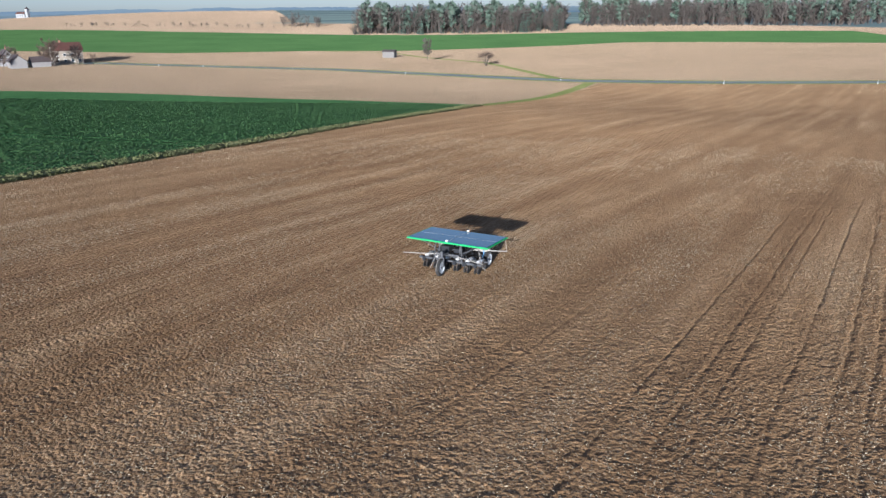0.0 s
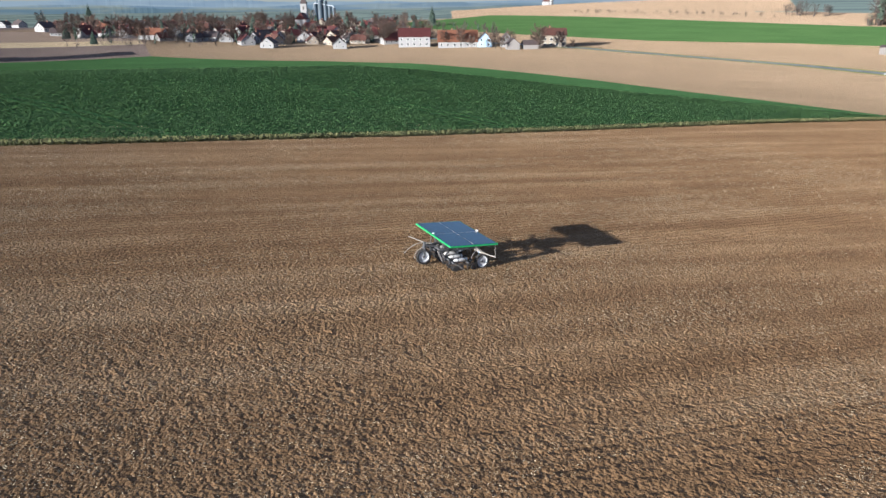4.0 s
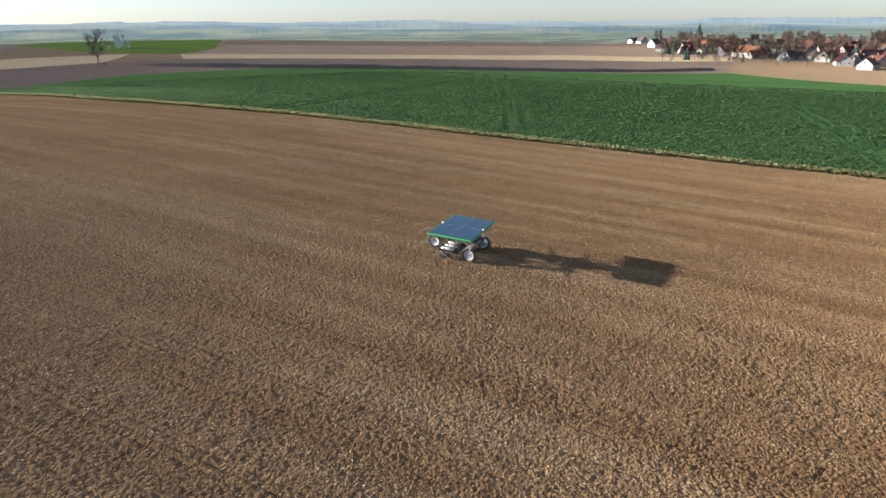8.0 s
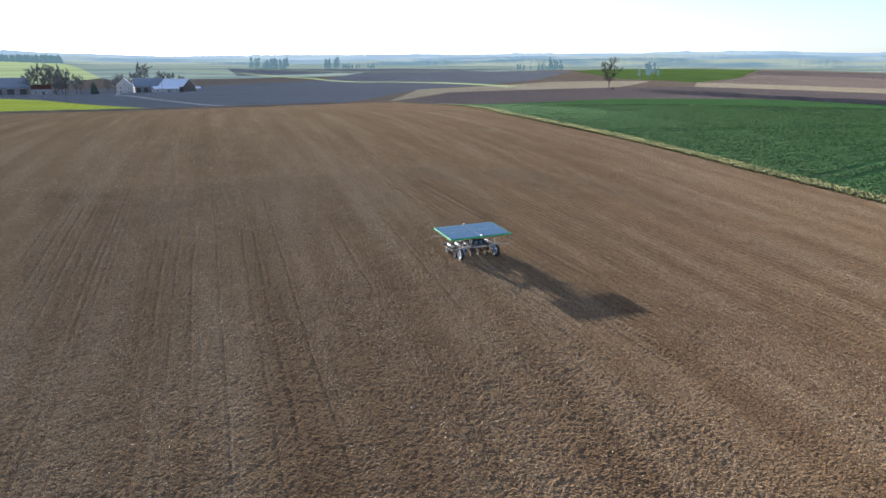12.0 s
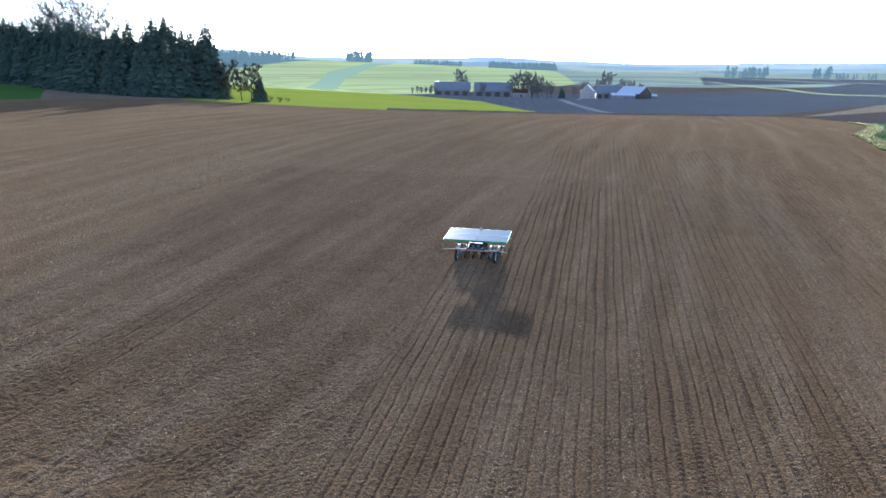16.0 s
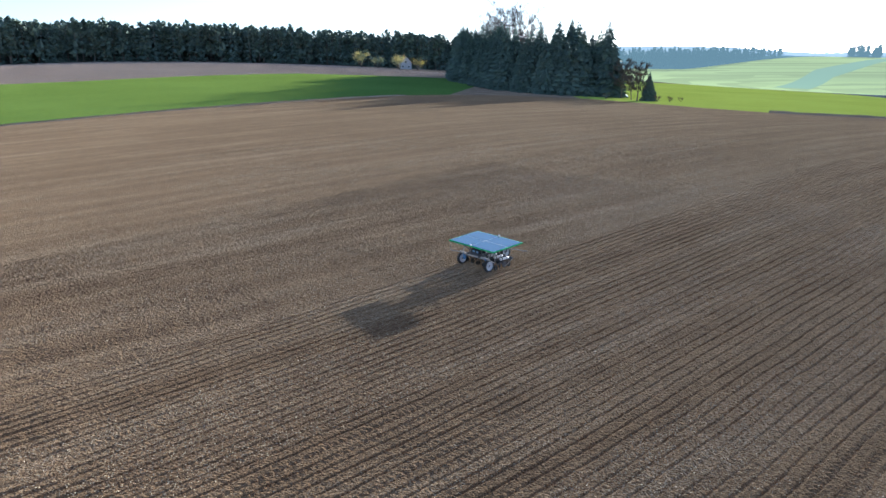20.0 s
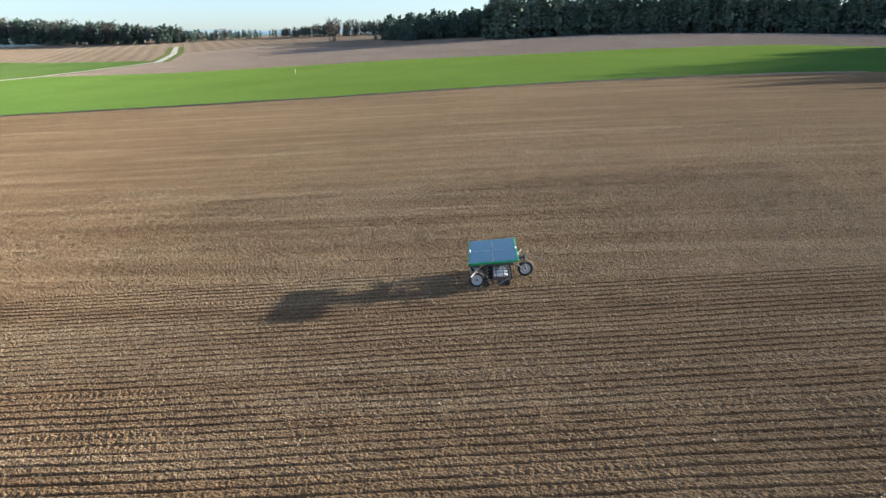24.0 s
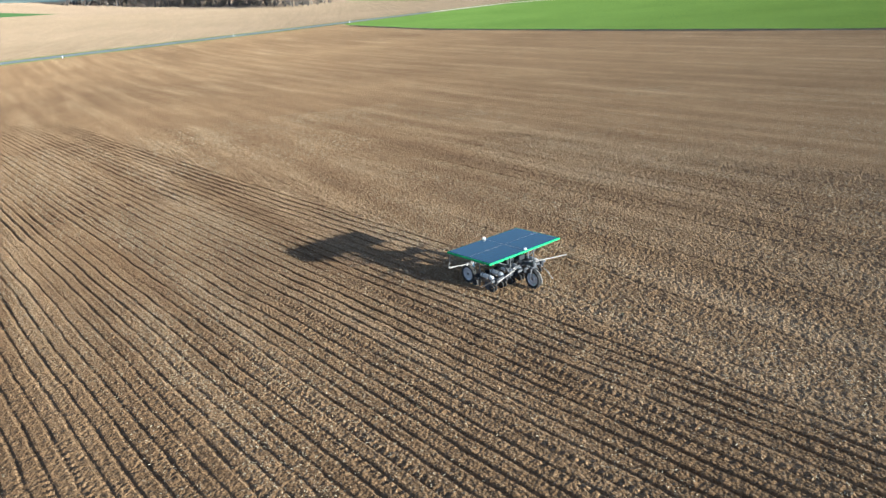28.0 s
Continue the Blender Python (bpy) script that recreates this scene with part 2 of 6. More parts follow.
HILLS = []
for ring_r, ring_s, amps in RINGS:
    for i, a in enumerate(amps):
        w = 2 * math.pi * i / len(amps)
        HILLS.append((ring_r * math.sin(w), ring_r * math.cos(w), ring_s, a))


def relief(x, y):
    """Height of the land, for numbers or arrays."""
    x, y = np.asarray(x, float), np.asarray(y, float)
    z = (-0.485 - 0.0200 * x - 0.0609 * y) * np.exp(-(x * x + y * y) / 7200.0)
    for cx, cy, s, a in HILLS:
        z = z + a * np.exp(-((x - cx) ** 2 + (y - cy) ** 2) / (2 * s * s))
    return z


def lattice(i, j, seed):
    n = (i * 374761393 + j * 668265263 + seed * 974634777) & 0xFFFFFFFF
    n = ((n ^ (n >> 13)) * 1274126177) & 0xFFFFFFFF
    return ((n ^ (n >> 16)) & 0xFFFF) / 65535.0


def grain(x, y, size, seed):
    """Smooth random field between 0 and 1 with cells of that size."""
    u, v = x / size, y / size
    i, j = np.floor(u).astype(np.int64), np.floor(v).astype(np.int64)
    u, v = u - i, v - j
    u, v = u * u * (3 - 2 * u), v * v * (3 - 2 * v)
    a, b = lattice(i, j, seed), lattice(i + 1, j, seed)
    c, d = lattice(i, j + 1, seed), lattice(i + 1, j + 1, seed)
    return (a * (1 - u) + b * u) * (1 - v) + (c * (1 - u) + d * u) * v


# The machine drives along FWD; RGT points to the side that is already sown.
FWD, RGT = Vector((-0.452, -0.892)), Vector((-0.892, 0.452))
ROW = 0.45


# Middle of the machine across the rows, width of one pass, and its wheels' tracks.
LINE, PASS, TRACK = 0.244, 2.7, 1.05


def tilth(x, y, size, amp, slot):
    """Clods, seed furrows and wheel prints of the main field, in metres; slot: half a furrow's share of its row."""
    r, f = x * RGT[0] + y * RGT[1], x * FWD[0] + y * FWD[1]
    u, v = 0.83 * x + 0.56 * y, 0.83 * y - 0.56 * x
    lump = 0.7 * grain(x, y, size, 1) + 0.45 * grain(u, v, size * 0.62, 7) - 0.25
    rough = 0.5 + 0.7 * grain(u, v, 0.9, 11) * grain(x, y, 4.0, 12) + 0.45 * grain(x, y, 0.4, 13)
    z = 0.016 * (grain(u, v, 0.5, 2) - 0.5) + amp * (0.33 - lump) * rough
    z += 0.014 * (grain(x, y, 1.7, 3) - 0.5)
    sown = np.clip((r - LINE + 1.35) / 0.1, 0, 1) * np.where((r < LINE + 1.35) & (f > -0.6), 0, 1)
    q = np.mod(r - LINE - ROW / 2, ROW) / ROW
    q = np.abs(q - np.round(q))
    cut = np.clip(1 - q / slot, 0, 1)
    ridge = np.exp(-(((q - 0.26) / 0.10) ** 2))
    live = 0.55 + 0.8 * grain(x, y, 0.8, 5) * (0.5 + grain(x, y, 9.0, 10))
    z = z * (1 - 0.4 * sown)
    z += sown * live * (-0.056 * cut + 0.008 * ridge)
    # the drive wheels press a smooth strip with the prints of their lugs
    w = np.mod(r - LINE + PASS / 2, PASS) - PASS / 2
    side = np.abs(np.abs(w) - TRACK)
    strip = np.clip((0.10 - side) / 0.03, 0, 1) * sown * np.clip(2.4 * grain(x, y, 3.0, 14) - 0.5, 0, 1)
    lug = np.clip(3 * np.sin(f * 2 * math.pi / 0.25 + 14 * side), -1, 1)
    z = z * (1 - 0.8 * strip) + strip * (0.014 * lug - 0.008)
    # older cultivation lines, at a slant to the rows
    d = x * math.cos(radians(34)) - y * math.sin(radians(34)) + 0.10 * (grain(x, y, 6.0, 6) - 0.5)
    lane = np.floor(d / 0.64).astype(np.int64)
    k = np.mod(d, 0.64) - 0.32 - 0.20 * (lattice(lane, lane, 4) - 0.5)
    deep = np.clip(1.5 * lattice(lane, lane, 9) - 0.65, 0, 0.5) * (0.4 + 0.8 * grain(x, y, 5.0, 9))
    old = deep * (-0.045 * np.exp(-((k / 0.06) ** 2)) + 0.018 * np.exp(-(((np.abs(k) - 0.18) / 0.08) ** 2)))
    # the wheel marks of the last tractor
    for at, much in ((5.3, 0.9), (7.5, 0.4), (9.5, 1.0), (11.3, 0.7), (12.6, 0.8), (-9.5, 0.6), (15.5, 0.5), (18.0, 0.8)):
        m = d - at
        press = much * (0.3 + 0.6 * grain(x, y, 4.0, 15))
        old = old + press * (-0.036 * np.exp(-((m / 0.055) ** 2)) + 0.016 * np.exp(-(((m - 0.14) / 0.07) ** 2)))
    z += (1 - sown) * old
    return z


# ---- fields ----
WEST = [(7.0, 98.6), (0.5, 80.5), (-11.1, 56.7), (-19.6, 40.2), (-30.1, 20.6), (-38.3, 4.3), (-47.4, -11.9), (-55.4, -27.0), (-66.4, -42.0), (-82.7, -56.0), (-100.9, -73.5), (-113.9, -92.2), (-123.6, -116.1)]
SOUTH = [(-107.7, -121.7), (-67.8, -114.6), (-46.3, -108.8), (-15.7, -115.9), (8.0, -131.1), (26.0, -137.6), (41.7, -130.8), (52.9, -120.5)]
EAST = [(59.9, -111.4), (74.0, -76.7), (80.8, -62.3), (88.6, -45.0), (98.7, -23.8), (116.8, 6.9), (132.3, 33.2), (150.1, 66.3), (176.8, 105.7)]
ROAD = [(-365, 372), (-254, 345), (-164, 327), (-124, 307), (-93, 289), (-38.8, 258.2), (4.7, 224.9), (43.1, 194.5), (80.2, 175.3), (114.9, 160.2), (154.2, 137.7), (189.3, 116.8), (223.6, 99.4), (259.4, 81.9), (276.5, 39.9), (336, -6), (436, -21), (558, -33)]


def band(line, a, b):
    """A strip beside a line, from a to b metres to its right."""
    pts = [Vector(p) for p in line]
    out = []
    for i, p in enumerate(pts):
        d = (pts[min(i + 1, len(pts) - 1)] - pts[max(i - 1, 0)]).normalized()
        n = Vector((d.y, -d.x))
        out.append((p + n * a, p + n * b))
    return [tuple(o[0]) for o in out] + [tuple(o[1]) for o in reversed(out)]


def painted_haze(name, col, haze_glow, strips=0.0):
    """Distant land with its haze painted in, as a glow on top of the colour."""
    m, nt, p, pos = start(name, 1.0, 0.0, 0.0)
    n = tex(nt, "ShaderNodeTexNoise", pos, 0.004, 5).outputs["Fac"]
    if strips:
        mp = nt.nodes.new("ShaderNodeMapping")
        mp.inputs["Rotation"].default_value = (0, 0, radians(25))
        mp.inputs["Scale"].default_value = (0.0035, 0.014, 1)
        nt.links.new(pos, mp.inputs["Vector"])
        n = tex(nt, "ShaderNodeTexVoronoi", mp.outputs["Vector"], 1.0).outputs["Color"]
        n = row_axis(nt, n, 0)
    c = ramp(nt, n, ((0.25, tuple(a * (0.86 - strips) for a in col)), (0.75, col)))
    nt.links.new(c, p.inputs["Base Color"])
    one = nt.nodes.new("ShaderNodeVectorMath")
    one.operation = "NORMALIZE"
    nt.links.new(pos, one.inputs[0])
    # the painted haze glows a little more sunward, most away from the sun
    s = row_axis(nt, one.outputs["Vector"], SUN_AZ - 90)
    sunward_glow = calc(nt, "MULTIPLY", calc(nt, "MAXIMUM", s, 0.0), 0.25)
    away_glow = calc(nt, "MAXIMUM", calc(nt, "MULTIPLY", s, -1.0), 0.0)
    p.inputs["Emission Color"].default_value = (*haze_glow, 1)
    nt.links.new(calc(nt, "ADD", calc(nt, "ADD", sunward_glow, away_glow), 1.0), p.inputs["Emission Strength"])
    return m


# far land that glows faintly, in place of haze in the air
M_WOODED = painted_haze("hazy_wood", (0.025, 0.038, 0.026), (0.030, 0.046, 0.052))
M_HILL = painted_haze("hazy_meadow", (0.17, 0.21, 0.075), (0.050, 0.057, 0.036), 0.25)
M_FOLD = painted_haze("hazy_fold", (0.075, 0.115, 0.062), (0.050, 0.066, 0.052))

REGIONS = [
    ("road", band(ROAD[:13], -2.6, 2.6), M_ASPHALT, "grey asphalt country road between the fields", "road"),
    ("track", band(ROAD[12:], -1.8, 1.8), M_GRAVEL, "pale gravel farm track climbing between fields", "track"),
    ("road_verge", band(ROAD, -5.5, 5.5), M_VERGE, "yellow-green grass verge along the road", "grass"),
    ("farm_road", band([(-251, -515), (-215, -447), (-134, -294), (-101.3, -208.4), (-80.0, -142.3), (-73.8, -121.0)], -1.6, 1.6), M_GRAVEL, "pale gravel road down to the farm", "road"),
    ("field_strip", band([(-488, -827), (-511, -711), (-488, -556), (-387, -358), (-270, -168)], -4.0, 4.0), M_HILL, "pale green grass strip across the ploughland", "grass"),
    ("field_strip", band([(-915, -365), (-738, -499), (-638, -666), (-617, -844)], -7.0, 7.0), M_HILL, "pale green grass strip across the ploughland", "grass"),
    ("field_strip", band([(6.0, 98.6), (24.6, 139.8), (45.0, 186.7)], -1.7, 1.7), M_VERGE, "narrow grass strip between field and road", "grass"),
    ("field_margin", band(WEST, 0.0, 1.1), M_VERGE, "ragged yellowish grass margin beside the rapeseed", "grass"),
    ("tilled_field", WEST + SOUTH + EAST + [(184.5, 114.2), (114.6, 155.3), (47.1, 184.3)], M_SOIL, "large tilled brown field with clods and seed rows", "field"),
    ("rapeseed_field", [(7.1, 101.7), (-21.7, 124.9), (-66.6, 150.0), (-99.3, 163.1), (-165.5, 190.7), (-223, 195), (-318, 170), (-301, 70), (-281.1, 1.1), (-254.7, -46.5), (-196.2, -80.0), (-137.2, -85.2), (-113.9, -92.2)] + WEST[-3:0:-1], M_BEET, "dark green field of leafy young rapeseed", "field"),
    ("dry_field", [(7.1, 101.7), (47.1, 184.3), (43.1, 194.5), (4.7, 224.9), (-38.8, 258.2), (-93, 289), (-124, 307), (-164, 327), (-254, 345), (-366, 338), (-401, 215), (-318, 170), (-223, 195), (-165.5, 190.7), (-99.3, 163.1), (-66.6, 150.0), (-21.7, 124.9)], M_TAN, "pale tan harrowed field behind the rapeseed", "field"),
    ("tree_strip", band([(37.9, 204.8), (20.4, 282.9), (-6, 339), (-27, 399), (-74, 420)], -1.6, 1.6), M_VERGE, "grass strip with a tree between two fields", "grass"),
    ("dry_field", [(4.7, 224.9), (-38.8, 258.2), (-93, 289), (-124, 307), (-164, 327), (-254, 345), (-264, 411), (-153, 396), (-74, 420), (-27, 399), (-6, 339), (20.4, 282.9), (37.9, 204.8)], M_TAN, "pale tan field above the road", "field"),
    ("green_field", [(335, 72), (259.4, 84.1), (276.5, 42.2), (336, -4), (354, -8), (433, 51), (499, 87), (532, 113), (578, 165), (611, 232), (544, 284), (443, 261), (393, 204), (334, 133), (311, 94)], M_MEADOW, "green meadow below the grove", "field"),
    ("dry_field", [(43.1, 194.5), (114.9, 160.2), (189.3, 116.8), (259.4, 81.9), (335, 72), (467, 141), (364, 373), (238, 437), (126, 468), (84, 444), (-21, 417), (-27, 399), (-6, 339), (20.4, 282.9)], M_TAN, "wide pale tan field across the road", "field"),
    ("green_field", [(-264, 411), (-153, 396), (-74, 420), (-21, 417), (84, 444), (126, 468), (238, 437), (363, 451), (370, 617), (118, 640), (-85, 628), (-239, 634), (-462, 673), (-486, 473)], M_NGREEN, "green winter wheat in front of the wood", "field"),
    ("wheat_strip", EAST + [(184.4, 113.1), (223.7, 96.1), (256.1, 79.6), (272.1, 37.6), (233.9, -4.6), (202.0, -74.9), (167.4, -115.1), (138.1, -181.5), (87.8, -209.4), (65.9, -175.7), (52.9, -120.5)], M_WHEAT, "bright green strip of young winter wheat", "field"),
    ("brown_field", [(272.1, 37.6), (336, -9), (436, -25), (470, -82), (337, -108), (295, -165), (286, -221), (203, -316), (115, -272), (83.3, -214.1), (87.8, -209.4), (138.1, -181.5), (167.4, -115.1), (202.0, -74.9), (233.9, -4.6)], M_BROWN, "bare brown field rising to the forest", "field"),
    ("dark_field", [(-123.6, -116.1), (-113.9, -92.2), (-137.2, -85.2), (-196.2, -80.0), (-254.7, -46.5), (-281.1, 1.1), (-301, 70), (-318, 170), (-386, 206), (-395, 106), (-380, 21), (-329, -100), (-295, -123), (-203.5, -154.8)], M_PURPLE, "dark ploughed field beyond the rapeseed", "field"),
    ("stubble_field", [(-126.5, -121.1), (-203.5, -157.0), (-295, -125), (-370, -139), (-337, -184), (-226, -193)], M_STRAW, "pale dry field sloping below a lone tree", "field"),
    ("stubble_field", [(-386, 206), (-395, 106), (-380, 21), (-329, -100), (-371, -113), (-412, 23), (-431, 115), (-410, 217)], M_STRAW, "long pale stubble strip on the plain", "field"),
    ("dark_field", [(-386, 210), (-394, 106), (-380, 21), (-329, -103), (-432, -108), (-481, -111), (-509, 29), (-527, 161), (-490, 243), (-408, 221)], M_BROWN, "brown ploughed field on the plain", "field"),
    ("dark_field", [(-606, 305), (-527, 161), (-509, 29), (-481, -111), (-574, -134), (-603, 36), (-624, 182)], M_PURPLE, "grey-brown ploughed strip on the plain", "field"),
    ("dark_field", [(-606, 305), (-608, 36), (-692, -189), (-914, -233), (-869, 70), (-779, 294)], M_PURPLE, "dark brown ploughed strip on the plain", "field"),
    ("green_field", [(-371, -113), (-432, -108), (-574, -134), (-781, -177), (-848, -332), (-537, -278), (-387, -167)], M_MEADOW, "light green meadow behind the lone tree", "field"),
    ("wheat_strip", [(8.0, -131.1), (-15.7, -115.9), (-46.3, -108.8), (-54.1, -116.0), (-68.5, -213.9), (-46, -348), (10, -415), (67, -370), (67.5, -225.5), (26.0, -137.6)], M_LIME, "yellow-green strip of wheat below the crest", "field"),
    ("dark_field", [(-68.5, -213.9), (-54.1, -116.0), (-107.7, -121.7), (-226, -193), (-370, -211), (-537, -278), (-782, -577), (-627, -621), (-471, -522), (-338, -579), (-181, -625), (-46, -470), (-46, -348)], M_VALLEY, "dark ploughed land in the valley by the farm", "field"),
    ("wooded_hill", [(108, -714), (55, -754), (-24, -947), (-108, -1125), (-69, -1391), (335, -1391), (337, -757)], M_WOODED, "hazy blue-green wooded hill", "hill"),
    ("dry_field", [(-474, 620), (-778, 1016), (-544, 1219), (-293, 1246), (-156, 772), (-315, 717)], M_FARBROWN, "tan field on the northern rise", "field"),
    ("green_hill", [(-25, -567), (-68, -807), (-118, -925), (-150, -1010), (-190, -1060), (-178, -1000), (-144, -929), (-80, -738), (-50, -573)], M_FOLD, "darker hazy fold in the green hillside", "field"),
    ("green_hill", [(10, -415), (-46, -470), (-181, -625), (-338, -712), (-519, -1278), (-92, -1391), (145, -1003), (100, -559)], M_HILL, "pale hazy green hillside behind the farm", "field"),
    ("dark_field", [(-782, -577), (-627, -621), (-472, -667), (-584, -844), (-1005, -887), (-1115, -665)], M_VALLEY, "dark field strip on the far slope", "field"),
]


# the plain's haze is part of its material: pale colour plus glow
FAR = ("backdrop", painted_haze("hazy_plain", (0.17, 0.19, 0.13), (0.020, 0.029, 0.033), 0.3), "pale hazy patchwork of far fields and meadows", "backdrop")
BASE = ("ground", M_FARBROWN, "open farmland of far mixed fields to the horizon", "ground")

# the near part of the tilled field, where clods and furrows are modelled: a fine inner and a coarser outer bed
INNER = (-21.0, 21.0, -21.0, 21.0, 0.05, 0.072)
PATCH = (-33.281, 36.019, -80.0, 56.0, 0.1125, 0.26)


def patch_point(r, f):
    return r * RGT[0] + f * FWD[0], r * RGT[1] + f * FWD[1]


def sheet(name, verts, faces, mat, label, category, smooth=False):
    me = bpy.data.meshes.new(name)
    me.from_pydata(verts, [], faces)
    me.materials.append(mat)
    if smooth:
        me.shade_smooth()
    me.update()
    return tagged(new(name, me), label, category, kind="structure")


def inside(poly, x, y):
    """Which of the points lie in the polygon (arrays)."""
    hit = np.zeros(len(x), bool)
    for (x1, y1), (x2, y2) in zip(poly, poly[1:] + poly[:1]):
        if y1 != y2:
            hit ^= ((y1 > y) != (y2 > y)) & (x < (x2 - x1) * (y - y1) / (y2 - y1) + x1)
    return hit


def lay_bed(name, extent, size, amp, slot, hole, label):
    """A fine sheet of modelled soil over a stretch of the field; hole: the stretch that another bed covers."""
    r0, r1, f0, f1, across, along = extent
    nr, nf = round((r1 - r0) / across), round((f1 - f0) / along)
    rs, fs = np.linspace(r0, r1, nr + 1), np.linspace(f0, f1, nf + 1)
    R, F = np.meshgrid(rs, fs)
    X, Y = patch_point(R, F)
    edge = np.minimum(np.minimum(R - r0, r1 - R), np.minimum(F - f0, f1 - F))
    fade = np.clip(edge / 20.0, 0, 1) if hole else np.ones_like(edge)
    lift = tilth(X, Y, size, amp, slot) * fade
    sway = 0.09 * (grain(X, Y, 3.0, 4) - 0.5) * fade + 0.04 * (grain(X, Y, 0.6, 8) - 0.5) * fade
    X, Y = X + sway * RGT[0], Y + sway * RGT[1]
    Z = relief(X, Y) + lift
    idx = np.arange((nr + 1) * (nf + 1)).reshape(nf + 1, nr + 1)
    quads = np.stack([idx[:-1, :-1].ravel(), idx[1:, :-1].ravel(), idx[1:, 1:].ravel(), idx[:-1, 1:].ravel()], 1)
    if hole:
        over = np.minimum(np.minimum(R - hole[0], hole[1] - R), np.minimum(F - hole[2], hole[3] - F))
        Z = Z - np.where(over > 0.4, 0.06, 0.0)
        quads = quads[(over.ravel()[quads] < 0.9).any(1)]
    verts = np.stack([X.ravel(), Y.ravel(), Z.ravel()], 1)
    me = bpy.data.meshes.new(name)
    me.vertices.add(len(verts))
    me.vertices.foreach_set("co", verts.astype(np.float32).ravel())
    me.loops.add(len(quads) * 4)
    me.loops.foreach_set("vertex_index", quads.astype(np.int32).ravel())
    me.polygons.add(len(quads))
    me.polygons.foreach_set("loop_start", np.arange(0, len(quads) * 4, 4, dtype=np.int32))
    me.polygons.foreach_set("loop_total", np.full(len(quads), 4, np.int32))
    me.update()
    me.validate()
    me.shade_flat()
    me.materials.append(M_SOIL)
    tagged(new(name, me), label, "field", kind="structure")


def build_land():
    from mathutils.geometry import delaunay_2d_cdt
    lay_bed("seedbed", INNER, 0.105, 0.044, 0.145, None, "cloddy brown seedbed with fresh seed rows and wheel prints")
    lay_bed("seedbed_margin", PATCH, 0.22, 0.060, 0.24, INNER, "cloddy brown soil around the fresh seedbed")
    r0, r1, f0, f1 = PATCH[:4]

    # the rest of the land: one triangulation shared by all the fields
    pts, edges = [], []

    def loop(poly, gap):
        first = len(pts)
        for p, q in zip(poly, poly[1:] + poly[:1]):
            n = max(1, int(math.dist(p, q) / gap))
            for k in range(n):
                pts.append((p[0] + (q[0] - p[0]) * k / n, p[1] + (q[1] - p[1]) * k / n))
        edges.extend((k, k + 1) for k in range(first, len(pts) - 1))
        edges.append((len(pts) - 1, first))

    rim = [patch_point(r0, f0), patch_point(r1, f0), patch_point(r1, f1), patch_point(r0, f1)]
    loop(rim, 1.0)
    for _, poly, *_ in REGIONS:
        loop(poly, 14.0)
    rad = 30.0
    k = 0
    while rad < 4700:
        n = int(min(150, max(40, 2 * math.pi * rad / (4 + rad * 0.04))))
        for i in range(n):
            w = 2 * math.pi * (i + 0.5 * (k % 2)) / n
            pts.append((rad * math.sin(w), rad * math.cos(w)))
        rad *= 1.05 if rad > 60 else 1.1
        k += 1
    co, _, tris, *_ = delaunay_2d_cdt([Vector(p) for p in pts], edges, [], 0, 0.01)
    xy = np.array([(c.x, c.y) for c in co])
    tri = np.array([t for t in tris if len(t) == 3])
    mid = xy[tri].mean(1)
    cx, cy = mid[:, 0], mid[:, 1]
    R, F = cx * RGT[0] + cy * RGT[1], cx * FWD[0] + cy * FWD[1]
    owner = np.full(len(tri), len(REGIONS))
    for n in range(len(REGIONS) - 1, -1, -1):
        owner[inside(REGIONS[n][1], cx, cy)] = n
    owner[(R > r0) & (R < r1) & (F > f0) & (F < f1)] = -1
    owner[(owner == len(REGIONS)) & (np.hypot(cx, cy) > 780)] = len(REGIONS) + 1
    z = relief(xy[:, 0], xy[:, 1])
    a, b, c = (xy[tri[:, k]] for k in range(3))
    flip = (b[:, 0] - a[:, 0]) * (c[:, 1] - a[:, 1]) - (b[:, 1] - a[:, 1]) * (c[:, 0] - a[:, 0]) < 0
    tri[flip] = tri[flip][:, ::-1]
    for n in range(len(REGIONS) + 2):
        mine = tri[owner == n]
        if not len(mine):
            continue
        used, back = np.unique(mine, return_inverse=True)
        vs = np.column_stack([xy[used], z[used]]).tolist()
        name, mat, label, cat = (REGIONS[n][0], *REGIONS[n][2:]) if n < len(REGIONS) else (BASE, FAR)[n - len(REGIONS)]
        sheet(name, vs, back.reshape(-1, 3).tolist(), mat, label, cat, True)


build_land()


# ---- building helpers ----
def part(name, bm, mat, parent, label="", smooth=False):
    """One mesh object under a thing or a part."""
    me = bpy.data.meshes.new(name)
    bm.to_mesh(me)
    bm.free()
    for m in mat if isinstance(mat, (list, tuple)) else (mat,):
        me.materials.append(m)
    if smooth:
        me.shade_smooth()
    ob = new(name, me)
    ob.parent = parent
    return tagged(ob, label)


def thing(name, m, label, category, group="", kind=""):
    ob = new(name)
    ob.empty_display_size = 0.2
    ob.matrix_world = m
    return tagged(ob, label, category, group, kind)


def box(bm, c, s, rot=(0, 0, 0), bevel=0.0):
    """A box of size s round c, turned by degrees, with rounded edges."""
    m = Matrix.LocRotScale(c, Euler([radians(a) for a in rot]), s)
    vs = bmesh.ops.create_cube(bm, size=1.0, matrix=m)["verts"]
    if bevel:
        es = list({e for v in vs for e in v.link_edges})
        bmesh.ops.bevel(bm, geom=es, offset=bevel, segments=1, affect="EDGES")
    return bm


